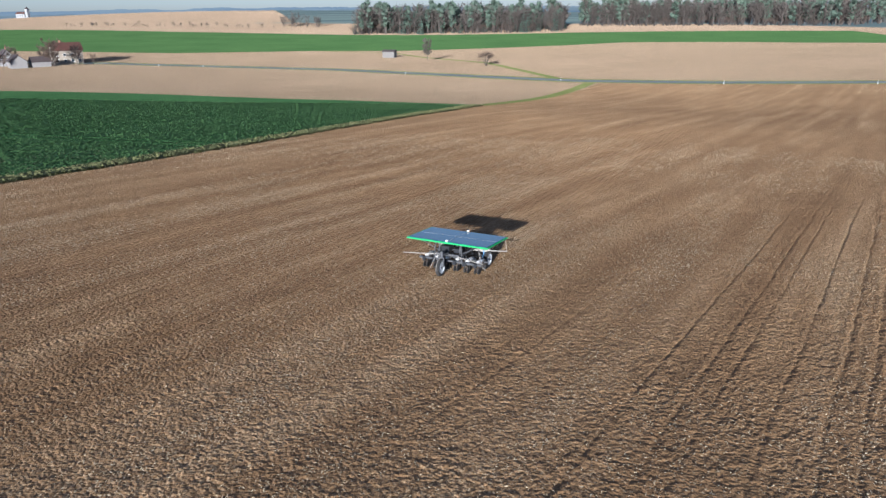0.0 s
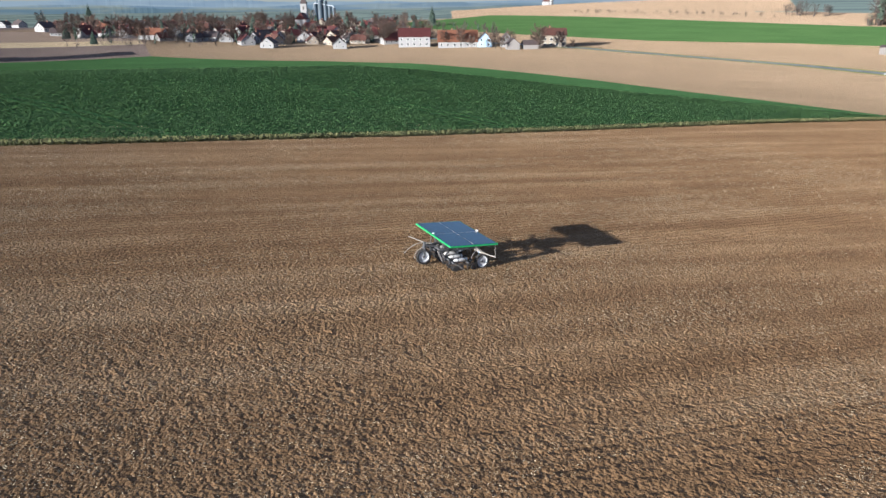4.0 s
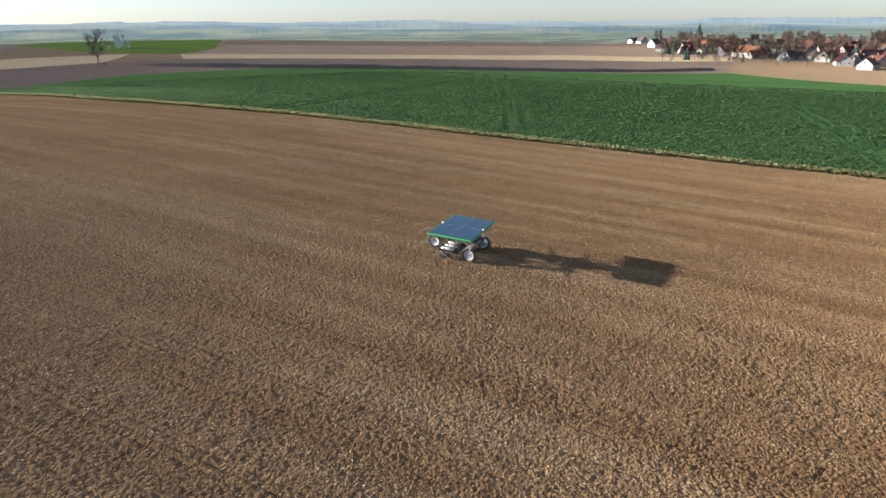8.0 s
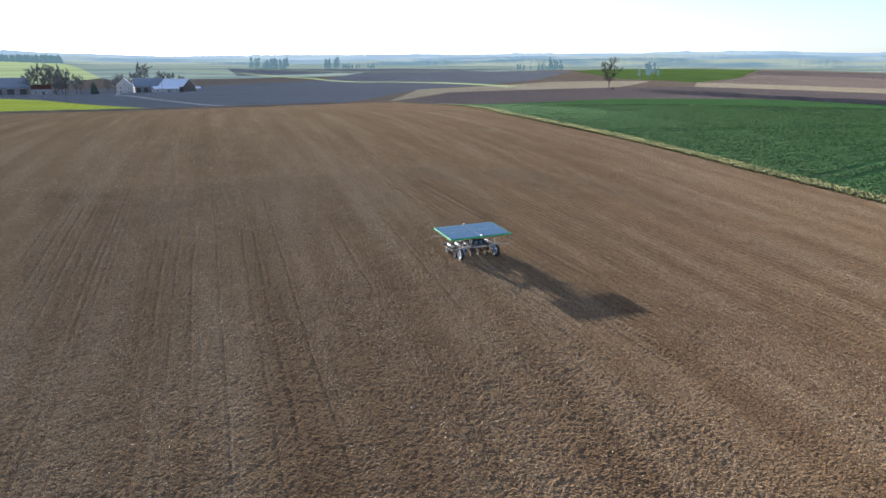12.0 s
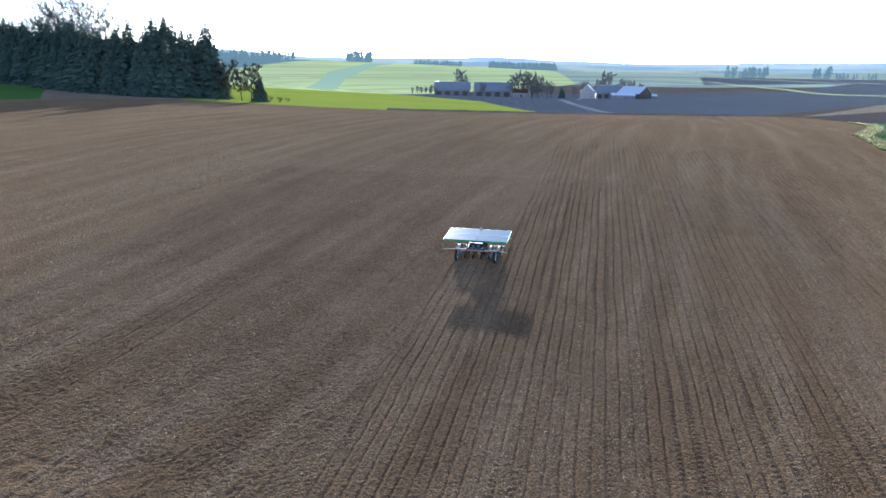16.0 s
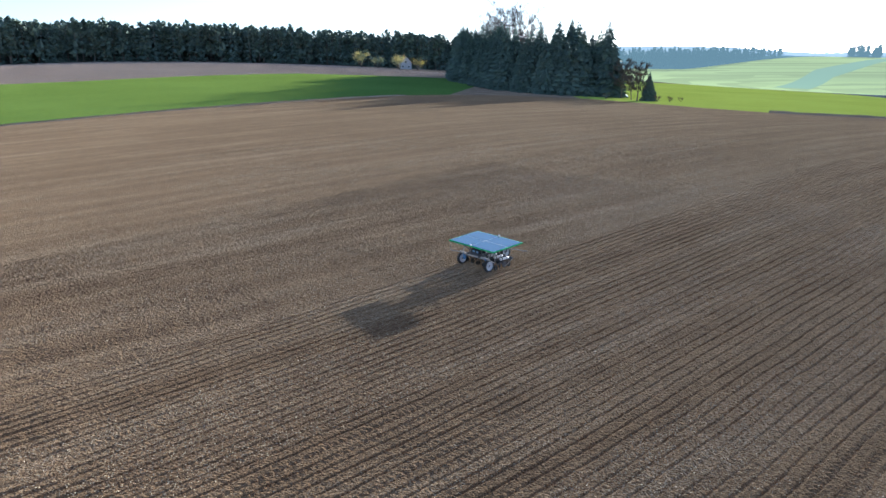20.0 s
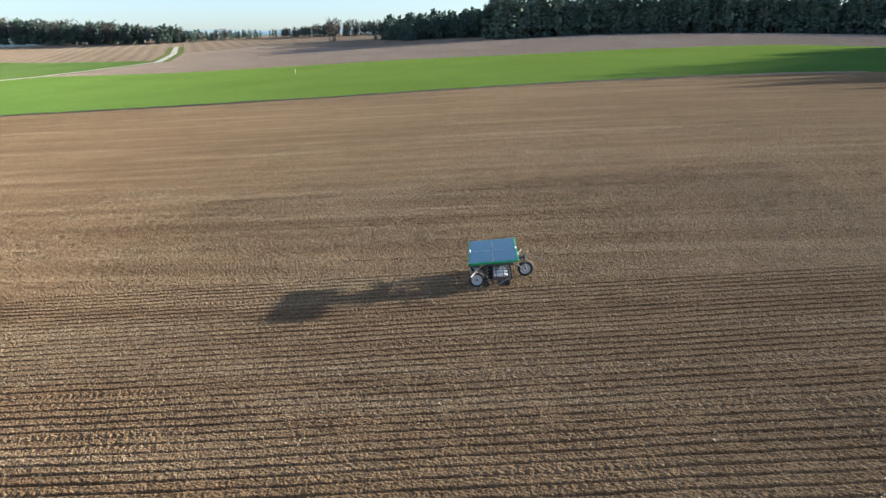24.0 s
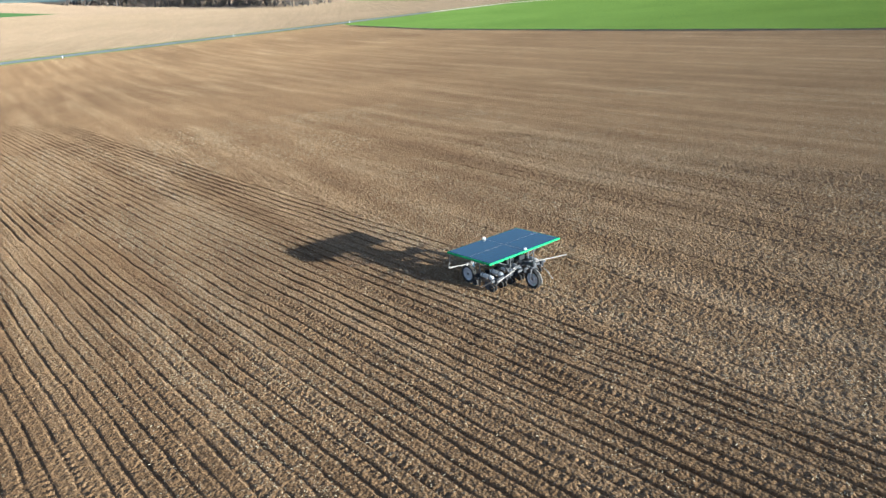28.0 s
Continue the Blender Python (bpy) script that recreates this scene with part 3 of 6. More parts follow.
def rod(bm, p, q, r0, r1=None, n=8):
    """A round bar from p to q, capped."""
    p, q = Vector(p), Vector(q)
    d = q - p
    m = Matrix.Translation((p + q) / 2) @ d.to_track_quat("Z", "Y").to_matrix().to_4x4()
    bmesh.ops.create_cone(bm, cap_ends=True, segments=n, radius1=r0, radius2=r0 if r1 is None else r1, depth=d.length, matrix=m)
    return bm


def beam(bm, p, q, w, h, bevel=0.006):
    """A square tube from p to q."""
    p, q = Vector(p), Vector(q)
    d = q - p
    m = Matrix.Translation((p + q) / 2) @ d.to_track_quat("Y", "Z").to_matrix().to_4x4() @ Matrix.Diagonal((w, d.length, h, 1))
    vs = bmesh.ops.create_cube(bm, size=1.0, matrix=m)["verts"]
    if bevel:
        bmesh.ops.bevel(bm, geom=list({e for v in vs for e in v.link_edges}), offset=bevel, segments=1, affect="EDGES")
    return bm


def spin(bm, profile, n, m):
    """A surface turned about the local x axis: profile of (x, radius)."""
    rings = []
    for x, r in profile:
        rings.append([bm.verts.new(m @ Vector((x, r * math.cos(2 * math.pi * k / n), r * math.sin(2 * math.pi * k / n)))) for k in range(n)])
    for a, b in zip(rings, rings[1:]):
        for k in range(n):
            bm.faces.new((a[k], a[(k + 1) % n], b[(k + 1) % n], b[k]))
    return rings


def B():
    return bmesh.new()


def on_land(x, y, turn=0.0, sink=0.0):
    return pose(x, y, float(relief(x, y)) - sink, 0, 0, turn)


# ---- the field robot ----
M_GREEN = plain("green_paint", (0.030, 0.36, 0.10), 0.62, 0, 0.12, 5)
M_STEEL = plain("galvanised_steel", (0.095, 0.095, 0.10), 0.7, 0.15, 0.25, 9, spec=0.2)
M_PALE = plain("weathered_aluminium", (0.35, 0.32, 0.285), 0.8, 0.0, 0.18, 8, spec=0.15)
M_RUBBER = plain("dusty_rubber", (0.035, 0.032, 0.030), 0.85, 0, 0.4, 10, 0.4)
M_RIM = plain("white_wheel_disc", (0.50, 0.51, 0.53), 0.45, 0.1, 0.15, 7)
M_BLACK = plain("black_casing", (0.025, 0.026, 0.03), 0.7, 0, 0.3, 8, spec=0.2)
M_CAN = plain("white_hopper", (0.74, 0.72, 0.70), 0.65, 0, 0.10, 6)
M_IRON = plain("soil_stained_iron", (0.16, 0.125, 0.10), 0.7, 0.4, 0.4, 14, 0.3)
M_BLUE = plain("blue_housing", (0.10, 0.20, 0.34), 0.4, 0, 0.2, 8)


def solar_glass():
    m, nt, p, pos = start("solar_cells", 0.08, 0.0, 0.52)
    co = nt.nodes.new("ShaderNodeTexCoord").outputs["Object"]
    sep = nt.nodes.new("ShaderNodeSeparateXYZ")
    nt.links.new(co, sep.inputs[0])
    gx = calc(nt, "PINGPONG", sep.outputs[0], 0.0825)
    gy = calc(nt, "PINGPONG", sep.outputs[1], 0.0825)
    gap = calc(nt, "LESS_THAN", calc(nt, "MINIMUM", gx, gy), 0.004)
    n = tex(nt, "ShaderNodeTexNoise", co, 3.0, 3).outputs["Fac"]
    cell = ramp(nt, n, ((0.3, (0.001, 0.044, 0.088)), (0.7, (0.001, 0.060, 0.116))))
    dust = tex(nt, "ShaderNodeTexNoise", co, 1.6, 4).outputs["Fac"]
    film = calc(nt, "MULTIPLY_ADD", dust, 0.05, -0.012)
    nt.links.new(mix(nt, mix(nt, cell, (0.03, 0.07, 0.12), gap), (0.30, 0.27, 0.22), film), p.inputs["Base Color"])
    nt.links.new(calc(nt, "MULTIPLY_ADD", dust, 0.04, 0.06), p.inputs["Roughness"])
    p.inputs["Specular Tint"].default_value = (1.0, 0.98, 0.62, 1)
    return m


M_CELL = solar_glass()


def wheel(name, parent, x, y, label, lugs=26, rad=0.335):
    """A narrow lugged tyre on a white disc; the axle runs along x."""
    hub = Matrix.Translation((x, y, rad))
    bm = B()
    rings = spin(bm, [(-0.06, rad - 0.10), (-0.078, rad - 0.06), (-0.07, rad - 0.02), (-0.035, rad - 0.008), (0.035, rad - 0.008), (0.07, rad - 0.02), (0.078, rad - 0.06), (0.06, rad - 0.10), (-0.06, rad - 0.10)], 40, hub)
    for k in range(lugs):
        a = 2 * math.pi * k / lugs
        side = 1 if k % 2 else -1
        c = hub @ Vector((side * 0.033, (rad - 0.004) * math.cos(a), (rad - 0.004) * math.sin(a)))
        mm = Matrix.Translation(c) @ Matrix.Rotation(a - math.pi / 2, 4, "X") @ Matrix.Rotation(side * 0.6, 4, "Z") @ Matrix.Diagonal((0.075, 0.03, 0.026, 1))
        bmesh.ops.create_cube(bm, size=1.0, matrix=mm)
    bmesh.ops.remove_doubles(bm, verts=bm.verts, dist=1e-5)
    tyre = part("wheel", bm, M_RUBBER, parent, label)
    bm = B()
    rr = rad - 0.095
    spin(bm, [(-0.05, rr), (-0.062, rr - 0.015), (-0.03, rr - 0.04), (-0.02, 0.09), (-0.045, 0.07), (-0.045, 0.001)], 32, hub)
    spin(bm, [(0.05, rr), (0.062, rr - 0.015), (0.03, rr - 0.04), (0.02, 0.09), (0.045, 0.07), (0.045, 0.001)][::-1], 32, hub)
    part("rim", bm, M_RIM, tyre, "dusty white steel wheel disc")
    part("hub_cap", rod(B(), (x - 0.055, y, rad), (x + 0.055, y, rad), 0.045, n=12), M_STEEL, tyre)
    return tyre


def seed_unit(parent, x):
    """One row unit: lying hopper, coulter frame, opener disc, press wheel, tines."""
    unit = part("row_unit", beam(B(), (x, 0.66, 0.36), (x, -0.42, 0.26), 0.05, 0.06), M_IRON, parent, "soil-stained steel row unit")
    bm = B()
    mm = Matrix.Translation((x, 0.27, 0.485)) @ Matrix.Rotation(radians(90), 4, "Z") @ Matrix.Rotation(radians(3), 4, "Y")
    spin(bm, [(-0.31, 0.002), (-0.31, 0.055), (-0.285, 0.076), (0.20, 0.076), (0.25, 0.064), (0.31, 0.042), (0.31, 0.002)], 16, mm)
    hopper = part("hopper", bm, M_CAN, unit, "white plastic seed hopper", True)
    for at in (-0.20, 0.12):
        bm = B()
        spin(bm, [(at - 0.012, 0.077), (at - 0.012, 0.083), (at + 0.012, 0.083), (at + 0.012, 0.077)], 16, mm)
        part("hopper_strap", bm, M_BLACK, hopper, "black strap")
    for y in (0.08, 0.46):
        part("hopper_saddle", beam(B(), (x, y, 0.32), (x, y, 0.42), 0.09, 0.03, 0), M_IRON, unit)
    bm = B()
    rod(bm, (x - 0.012, 0.26, 0.15), (x + 0.012, 0.26, 0.15), 0.16, n=20)
    part("opener_disc", bm, M_STEEL, unit)
    bm = B()
    spin(bm, [(-0.035, 0.05), (-0.035, 0.12), (0.035, 0.12), (0.035, 0.05)], 18, Matrix.Translation((x, -0.38, 0.115)))
    part("press_wheel", bm, M_RUBBER, unit)
    part("front_tine", beam(B(), (x - 0.03, 0.30, 0.32), (x - 0.03, 0.24, 0.04), 0.016, 0.05, 0), M_IRON, unit)
    part("coulter", beam(B(), (x + 0.03, -0.05, 0.30), (x + 0.03, -0.14, 0.03), 0.016, 0.05, 0), M_IRON, unit)
    part("press_arm", beam(B(), (x, -0.30, 0.28), (x, -0.38, 0.12), 0.05, 0.02, 0), M_IRON, unit)
    part("seed_tube", rod(rod(B(), (x, -0.05, 0.47), (x + 0.01, -0.12, 0.36), 0.020, n=8), (x + 0.01, -0.12, 0.36), (x + 0.02, -0.13, 0.08), 0.018, n=8), M_BLACK, unit)
    # linkage, drive and pressing gear in front of and behind the hopper
    bm = B()
    for dx in (-0.05, 0.05):
        beam(bm, (x + dx, 0.74, 0.40), (x + dx, 0.46, 0.33), 0.014, 0.035, 0)
        beam(bm, (x + dx, 0.74, 0.30), (x + dx, 0.46, 0.25), 0.014, 0.035, 0)
    part("parallel_link", bm, M_IRON, unit)
    part("mounting_clamp", box(B(), (x, 0.71, 0.42), (0.13, 0.11, 0.17), bevel=0.012), M_BLACK, unit)
    part("metering_motor", rod(box(B(), (x + 0.02, -0.20, 0.42), (0.12, 0.13, 0.14), bevel=0.015), (x - 0.09, -0.20, 0.42), (x + 0.11, -0.20, 0.42), 0.045, n=12), M_BLACK, unit)
    bm = B()
    mm = Matrix.Translation((x + 0.07, 0.58, 0.35)) @ Matrix.Rotation(radians(90), 4, "Z") @ Matrix.Rotation(radians(14), 4, "Y")
    spin(bm, [(-0.13 + 0.02 * k, 0.028 if k % 2 else 0.018) for k in range(14)], 8, mm)
    part("spring", bm, M_STEEL, unit)
    for dx in (-0.07, 0.07):
        bm = B()
        spin(bm, [(-0.018, 0.04), (-0.018, 0.13), (0.018, 0.13), (0.018, 0.04)], 16, Matrix.Translation((x + dx, 0.50, 0.125)))
        part("depth_wheel", bm, M_RUBBER, unit)
    part("wheel_arm", beam(B(), (x, 0.40, 0.33), (x, 0.50, 0.125), 0.03, 0.03, 0), M_IRON, unit)
    part("hose", rod(rod(B(), (x, -0.24, 0.46), (x * 0.7, -0.40, 0.66), 0.012, n=6), (x * 0.7, -0.40, 0.66), (x * 0.3, -0.45, 0.80), 0.012, n=6), M_BLACK, unit)
    return unit


def field_robot():
    tilt = Matrix.Rotation(radians(153.1), 4, "Z") @ Matrix.Rotation(radians(4.75), 4, "X") @ Matrix.Rotation(radians(-0.2), 4, "Y")
    base = Matrix.Translation((-0.405, -0.26, float(relief(-0.405, -0.26)) - 0.015)) @ tilt
    rob = thing("field_robot", base, "green solar-powered seeding robot standing on the tilled field", "robot")
    # roof of four solar modules in a green edge frame
    W, L, Z = 3.5, 2.15, 1.262
    bm = B()
    for sx, sy, lx, ly in ((0, 1, W, 0.05), (0, -1, W, 0.05), (1, 0, 0.05, L - 0.1), (-1, 0, 0.05, L - 0.1)):
        box(bm, (sx * (W / 2 - 0.025), sy * (L / 2 - 0.025), Z - 0.007), (lx, ly, 0.066), bevel=0.010)
    roof = part("roof_frame", bm, M_GREEN, rob, "bright green roof frame")
    for sx in (-1, 1):
        for sy in (-1, 1):
            bm = B()
            box(bm, (0, 0, 0), (W / 2 - 0.058, L / 2 - 0.058, 0.035), bevel=0.004)
            pan = part("solar_panel", bm, M_CELL, roof, "dark blue glass solar module")
            pan.location = (sx * (W / 4 - 0.022), sy * (L / 4 - 0.022), Z + 0.018)
    bm = B()
    box(bm, (0, 0, Z + 0.03), (0.014, L - 0.1, 0.012))
    box(bm, (0, 0, Z + 0.031), (W - 0.1, 0.012, 0.012))
    part("joint_strip", bm, M_PALE, roof)
    bm = B()
    for x in (-1.1, -0.45, 0.45, 1.1):
        beam(bm, (x, -L / 2 + 0.05, Z - 0.055), (x, L / 2 - 0.05, Z - 0.055), 0.05, 0.05)
    for y in (-0.7, 0.7):
        beam(bm, (-W / 2 + 0.05, y, Z - 0.09), (W / 2 - 0.05, y, Z - 0.09), 0.05, 0.04)
    part("roof_rails", bm, M_STEEL, roof)
    for y, x in ((1.02, 0.0), (-1.02, -0.0)):
        bm = B()
        rod(bm, (x, y, Z + 0.03), (x, y, Z + 0.06), 0.03, n=10)
        mm = Matrix.Translation((x, y, Z + 0.06)) @ Matrix.Rotation(radians(-90), 4, "Y")
        spin(bm, [(0, 0.062), (0.02, 0.062), (0.045, 0.044), (0.055, 0.001)], 18, mm)
        part("gps_antenna", bm, M_CAN, roof, "white dome antenna", True)
    part("whip_antenna", rod(B(), (0.1, -1.03, Z), (0.1, -1.03, Z + 0.22), 0.008, n=6), M_BLACK, roof)
    # chassis
    bm = B()
    for x in (-0.45, 0.45):
        beam(bm, (x, -0.95, 0.74), (x, 0.92, 0.74), 0.08, 0.10)
    for y in (-0.80, 0.0, 0.86):
        beam(bm, (-0.45, y, 0.74), (0.45, y, 0.74), 0.08, 0.08)
    chassis = part("chassis", bm, M_STEEL, rob, "galvanised steel main frame")
    for x in (-0.45, 0.45):
        for y in (-0.7, 0.7):
            part("roof_post", beam(B(), (x, y, 0.78), (x, y, Z - 0.10), 0.05, 0.05), M_STEEL, chassis)
    part("axle_beam", beam(B(), (-1.02, -0.78, 0.66), (1.02, -0.78, 0.66), 0.10, 0.10), M_PALE, chassis)
    for s in (-1, 1):
        bm = B()
        beam(bm, (s * 0.86, -0.78, 0.70), (s * 0.86, -0.78, 0.30), 0.05, 0.14)
        box(bm, (s * 0.84, -0.78, 0.38), (0.12, 0.16, 0.16), bevel=0.02)
        part("wheel_leg", bm, M_BLUE, chassis, "blue-grey drive housing")
        bm = B()
        beam(bm, (s * 0.60, -0.72, 0.72), (s * 0.92, -0.30, 0.34), 0.035, 0.05)
        part("brace", bm, M_PALE, chassis)
        part("rear_stay", beam(B(), (s * 0.98, -0.80, 0.70), (s * 1.10, -0.25, Z - 0.12), 0.04, 0.05), M_PALE, chassis, "pale slanting stay under the roof")
    bm = B()
    beam(bm, (0, 0.86, 0.78), (0, 1.42, 0.86), 0.10, 0.09)
    rod(bm, (0.0, 1.40, 0.72), (0.0, 1.40, 0.98), 0.06, n=14)
    part("steering_head", bm, M_STEEL, chassis, "grey steel steering column")
    bm = B()
    for s in (-1, 1):
        beam(bm, (0.05 + s * 0.13, 1.39, 0.36), (0.03 + s * 0.11, 1.40, 0.74), 0.03, 0.07)
    beam(bm, (-0.10, 1.40, 0.75), (0.17, 1.40, 0.75), 0.07, 0.04)
    part("fork", bm, M_STEEL, chassis)
    wheel("wheel", rob, 0.05, 1.39, "narrow lugged front tyre")
    wheel("wheel", rob, -1.05, -0.78, "narrow lugged drive tyre")
    wheel("wheel", rob, 1.05, -0.78, "narrow lugged drive tyre")
    # electronics and battery
    box_ob = part("battery_box", box(B(), (0.0, -0.52, 0.88), (0.72, 0.42, 0.20), bevel=0.02), M_BLACK, rob, "black battery and control box")
    for x in (-0.14, 0.14):
        part("display", box(B(), (x, -0.735, 0.89), (0.17, 0.012, 0.11), bevel=0.003), M_BLUE, box_ob, "small blue-grey display")
    part("cable", rod(rod(rod(B(), (0.3, -0.4, 0.8), (0.5, 0.2, 0.66), 0.014), (0.5, 0.2, 0.66), (0.2, 0.8, 0.7), 0.014), (0.2, 0.8, 0.7), (0.05, 1.3, 0.72), 0.014), M_BLACK, box_ob)
    part("inverter", box(B(), (0.28, 0.30, 0.88), (0.34, 0.52, 0.22), bevel=0.02), M_BLACK, rob, "black electronics case under the roof")
    for x in (-0.9, 0.9):
        part("roof_strut", beam(B(), (x * 0.5, 0.55, 0.76), (x * 1.35, 0.75, Z - 0.10), 0.03, 0.03), M_STEEL, chassis)
        part("roof_strut", beam(B(), (x * 0.5, -0.55, 0.76), (x * 1.35, -0.75, Z - 0.10), 0.03, 0.03), M_STEEL, chassis)
    for x in (-0.62, 0.62):
        part("front_post", beam(B(), (x, 0.84, 0.40), (x * 0.9, 0.84, Z - 0.10), 0.035, 0.035), M_STEEL, chassis, "grey upright between tool bar and roof")
    part("side_case", box(B(), (-0.30, 0.45, 0.86), (0.36, 0.30, 0.17), bevel=0.015), M_BLACK, rob, "black case under the roof")
    # tool bar with six row units
    bm = B()
    beam(bm, (-1.36, 0.66, 0.44), (1.36, 0.66, 0.44), 0.08, 0.08)
    beam(bm, (-1.36, -0.02, 0.40), (1.36, -0.02, 0.40), 0.05, 0.05)
    bar = part("tool_bar", bm, M_STEEL, rob, "long grey steel tool bar")
    for x in (-0.45, 0.45):
        bm = B()
        beam(bm, (x, 0.66, 0.46), (x, 0.40, 0.72), 0.05, 0.06)
        beam(bm, (x, -0.02, 0.42), (x, 0.30, 0.72), 0.04, 0.05)
        part("lift_arm", bm, M_STEEL, bar)
    for s in (-1, 1):
        part("end_strut", beam(B(), (s * 1.36, 0.66, 0.44), (s * 1.30, 0.10, 0.10), 0.03, 0.03), M_PALE, bar)
    for k in range(6):
        seed_unit(rob, -1.125 + 0.45 * k)
    # outriggers, hoops and feelers
    for s in (-1, 1):
        bm = B()
        beam(bm, (s * 0.50, 1.02, 0.74), (s * 1.72, 1.38, 0.72), 0.038, 0.030, 0.004)
        beam(bm, (s * 0.45, 0.90, 0.74), (s * 0.95, 1.15, 0.73), 0.03, 0.03)
        part("front_outrigger", bm, M_PALE, rob, "thin pale bumper outrigger")
        bm = B()
        beam(bm, (s * 1.02, -0.80, 0.68), (s * 1.76, -1.02, 0.70), 0.035, 0.035)
        box(bm, (s * 1.06, -0.82, 0.69), (0.16, 0.10, 0.09), bevel=0.01)
        part("rear_outrigger", bm, M_PALE, rob, "pale bumper outrigger")
        bm = B()
        rod(bm, (s * 1.70, -1.00, 0.70), (s * 1.76, -1.00, 0.76), 0.009, n=8)
        rod(bm, (s * 1.76, -1.00, 0.76), (s * 1.64, -1.00, Z - 0.06), 0.009, n=8)
        part("corner_hoop", bm, M_PALE, rob, "thin pale hoop up to the roof corner")
    hoop = ((0.06, 0.95, 0.90), (0.05, 1.24, 0.93), (0.05, 1.52, 0.95), (0.05, 1.74, 0.92), (0.05, 2.03, 0.77), (0.05, 2.27, 0.54))
    bm = B()
    for p, q in zip(hoop, hoop[1:]):
        rod(bm, p, q, 0.014, n=6)
    part("crop_feeler", bm, M_PALE, rob, "thin pale feeler bent forward over the front wheel")
    # a steel guard follows the front of the wheel
    bm = B()
    arc = [(0.05, 1.39 + 0.40 * math.cos(radians(a)), 0.335 + 0.40 * math.sin(radians(a))) for a in range(-10, 121, 13)]
    for p, q in zip(arc, arc[1:]):
        rod(bm, p, q, 0.012, n=6)
    part("wheel_guard", bm, M_PALE, chassis, "thin bent guard round the front wheel")
    return rob


field_robot()


# ---- trees ----
def bark(name, col):
    return plain(name, col, 0.9, 0, 0.35, 2.0, 0.5, 0.2)


def leaf(name, dark, light, scale=0.8):
    m, nt, p, pos = start(name, 0.75, 0.0, 0.2)
    isl = nt.nodes.new("ShaderNodeNewGeometry").outputs["Random Per Island"]
    n = tex(nt, "ShaderNodeTexNoise", pos, scale, 3).outputs["Fac"]
    f = calc(nt, "MULTIPLY_ADD", isl, 0.5, calc(nt, "MULTIPLY", n, 0.5))
    nt.links.new(ramp(nt, f, ((0.2, dark), (0.8, light))), p.inputs["Base Color"])
    return m


M_BARK = bark("grey_bark", (0.13, 0.108, 0.09))
M_TWIG = leaf("bare_twigs", (0.062, 0.052, 0.045), (0.145, 0.122, 0.105))
M_TWIG_RED = leaf("reddish_twigs", (0.080, 0.058, 0.046), (0.175, 0.125, 0.098))
M_NEEDLE = leaf("spruce_needles", (0.058, 0.086, 0.070), (0.120, 0.165, 0.125), 0.6)
M_PINE = leaf("pine_needles", (0.062, 0.088, 0.070), (0.125, 0.165, 0.120), 0.6)
# twigs of the farm trees, lightened to grey to stand in for haze
M_HAZETWIG = leaf("hazed_twigs", (0.17, 0.175, 0.175), (0.27, 0.275, 0.27))
M_BUD = leaf("budding_leaves", (0.30, 0.27, 0.10), (0.52, 0.47, 0.22))


class Soup:
    """Loose triangles and quads that become one mesh."""

    def __init__(self):
        self.v, self.f = [], []

    def quad(self, *pts):
        n = len(self.v)
        self.v.extend(pts)
        self.f.append(tuple(range(n, n + len(pts))))

    def limb(self, p, q, r0, r1, n=4):
        d = q - p
        a = d.orthogonal().normalized()
        b = d.normalized().cross(a)
        k0 = len(self.v)
        for c, r in ((p, r0), (q, r1)):
            for k in range(n):
                w = 2 * math.pi * k / n
                self.v.append(c + (a * math.cos(w) + b * math.sin(w)) * r)
        for k in range(n):
            self.f.append((k0 + k, k0 + (k + 1) % n, k0 + n + (k + 1) % n, k0 + n + k))

    def mesh(self, name, mat):
        me = bpy.data.meshes.new(name)
        me.from_pydata([tuple(v) for v in self.v], [], self.f)
        me.materials.append(mat)
        return me


def unit(rng):
    while True:
        v = Vector((rng.uniform(-1, 1), rng.uniform(-1, 1), rng.uniform(-1, 1)))
        if 0.05 < v.length < 1:
            return v.normalized()


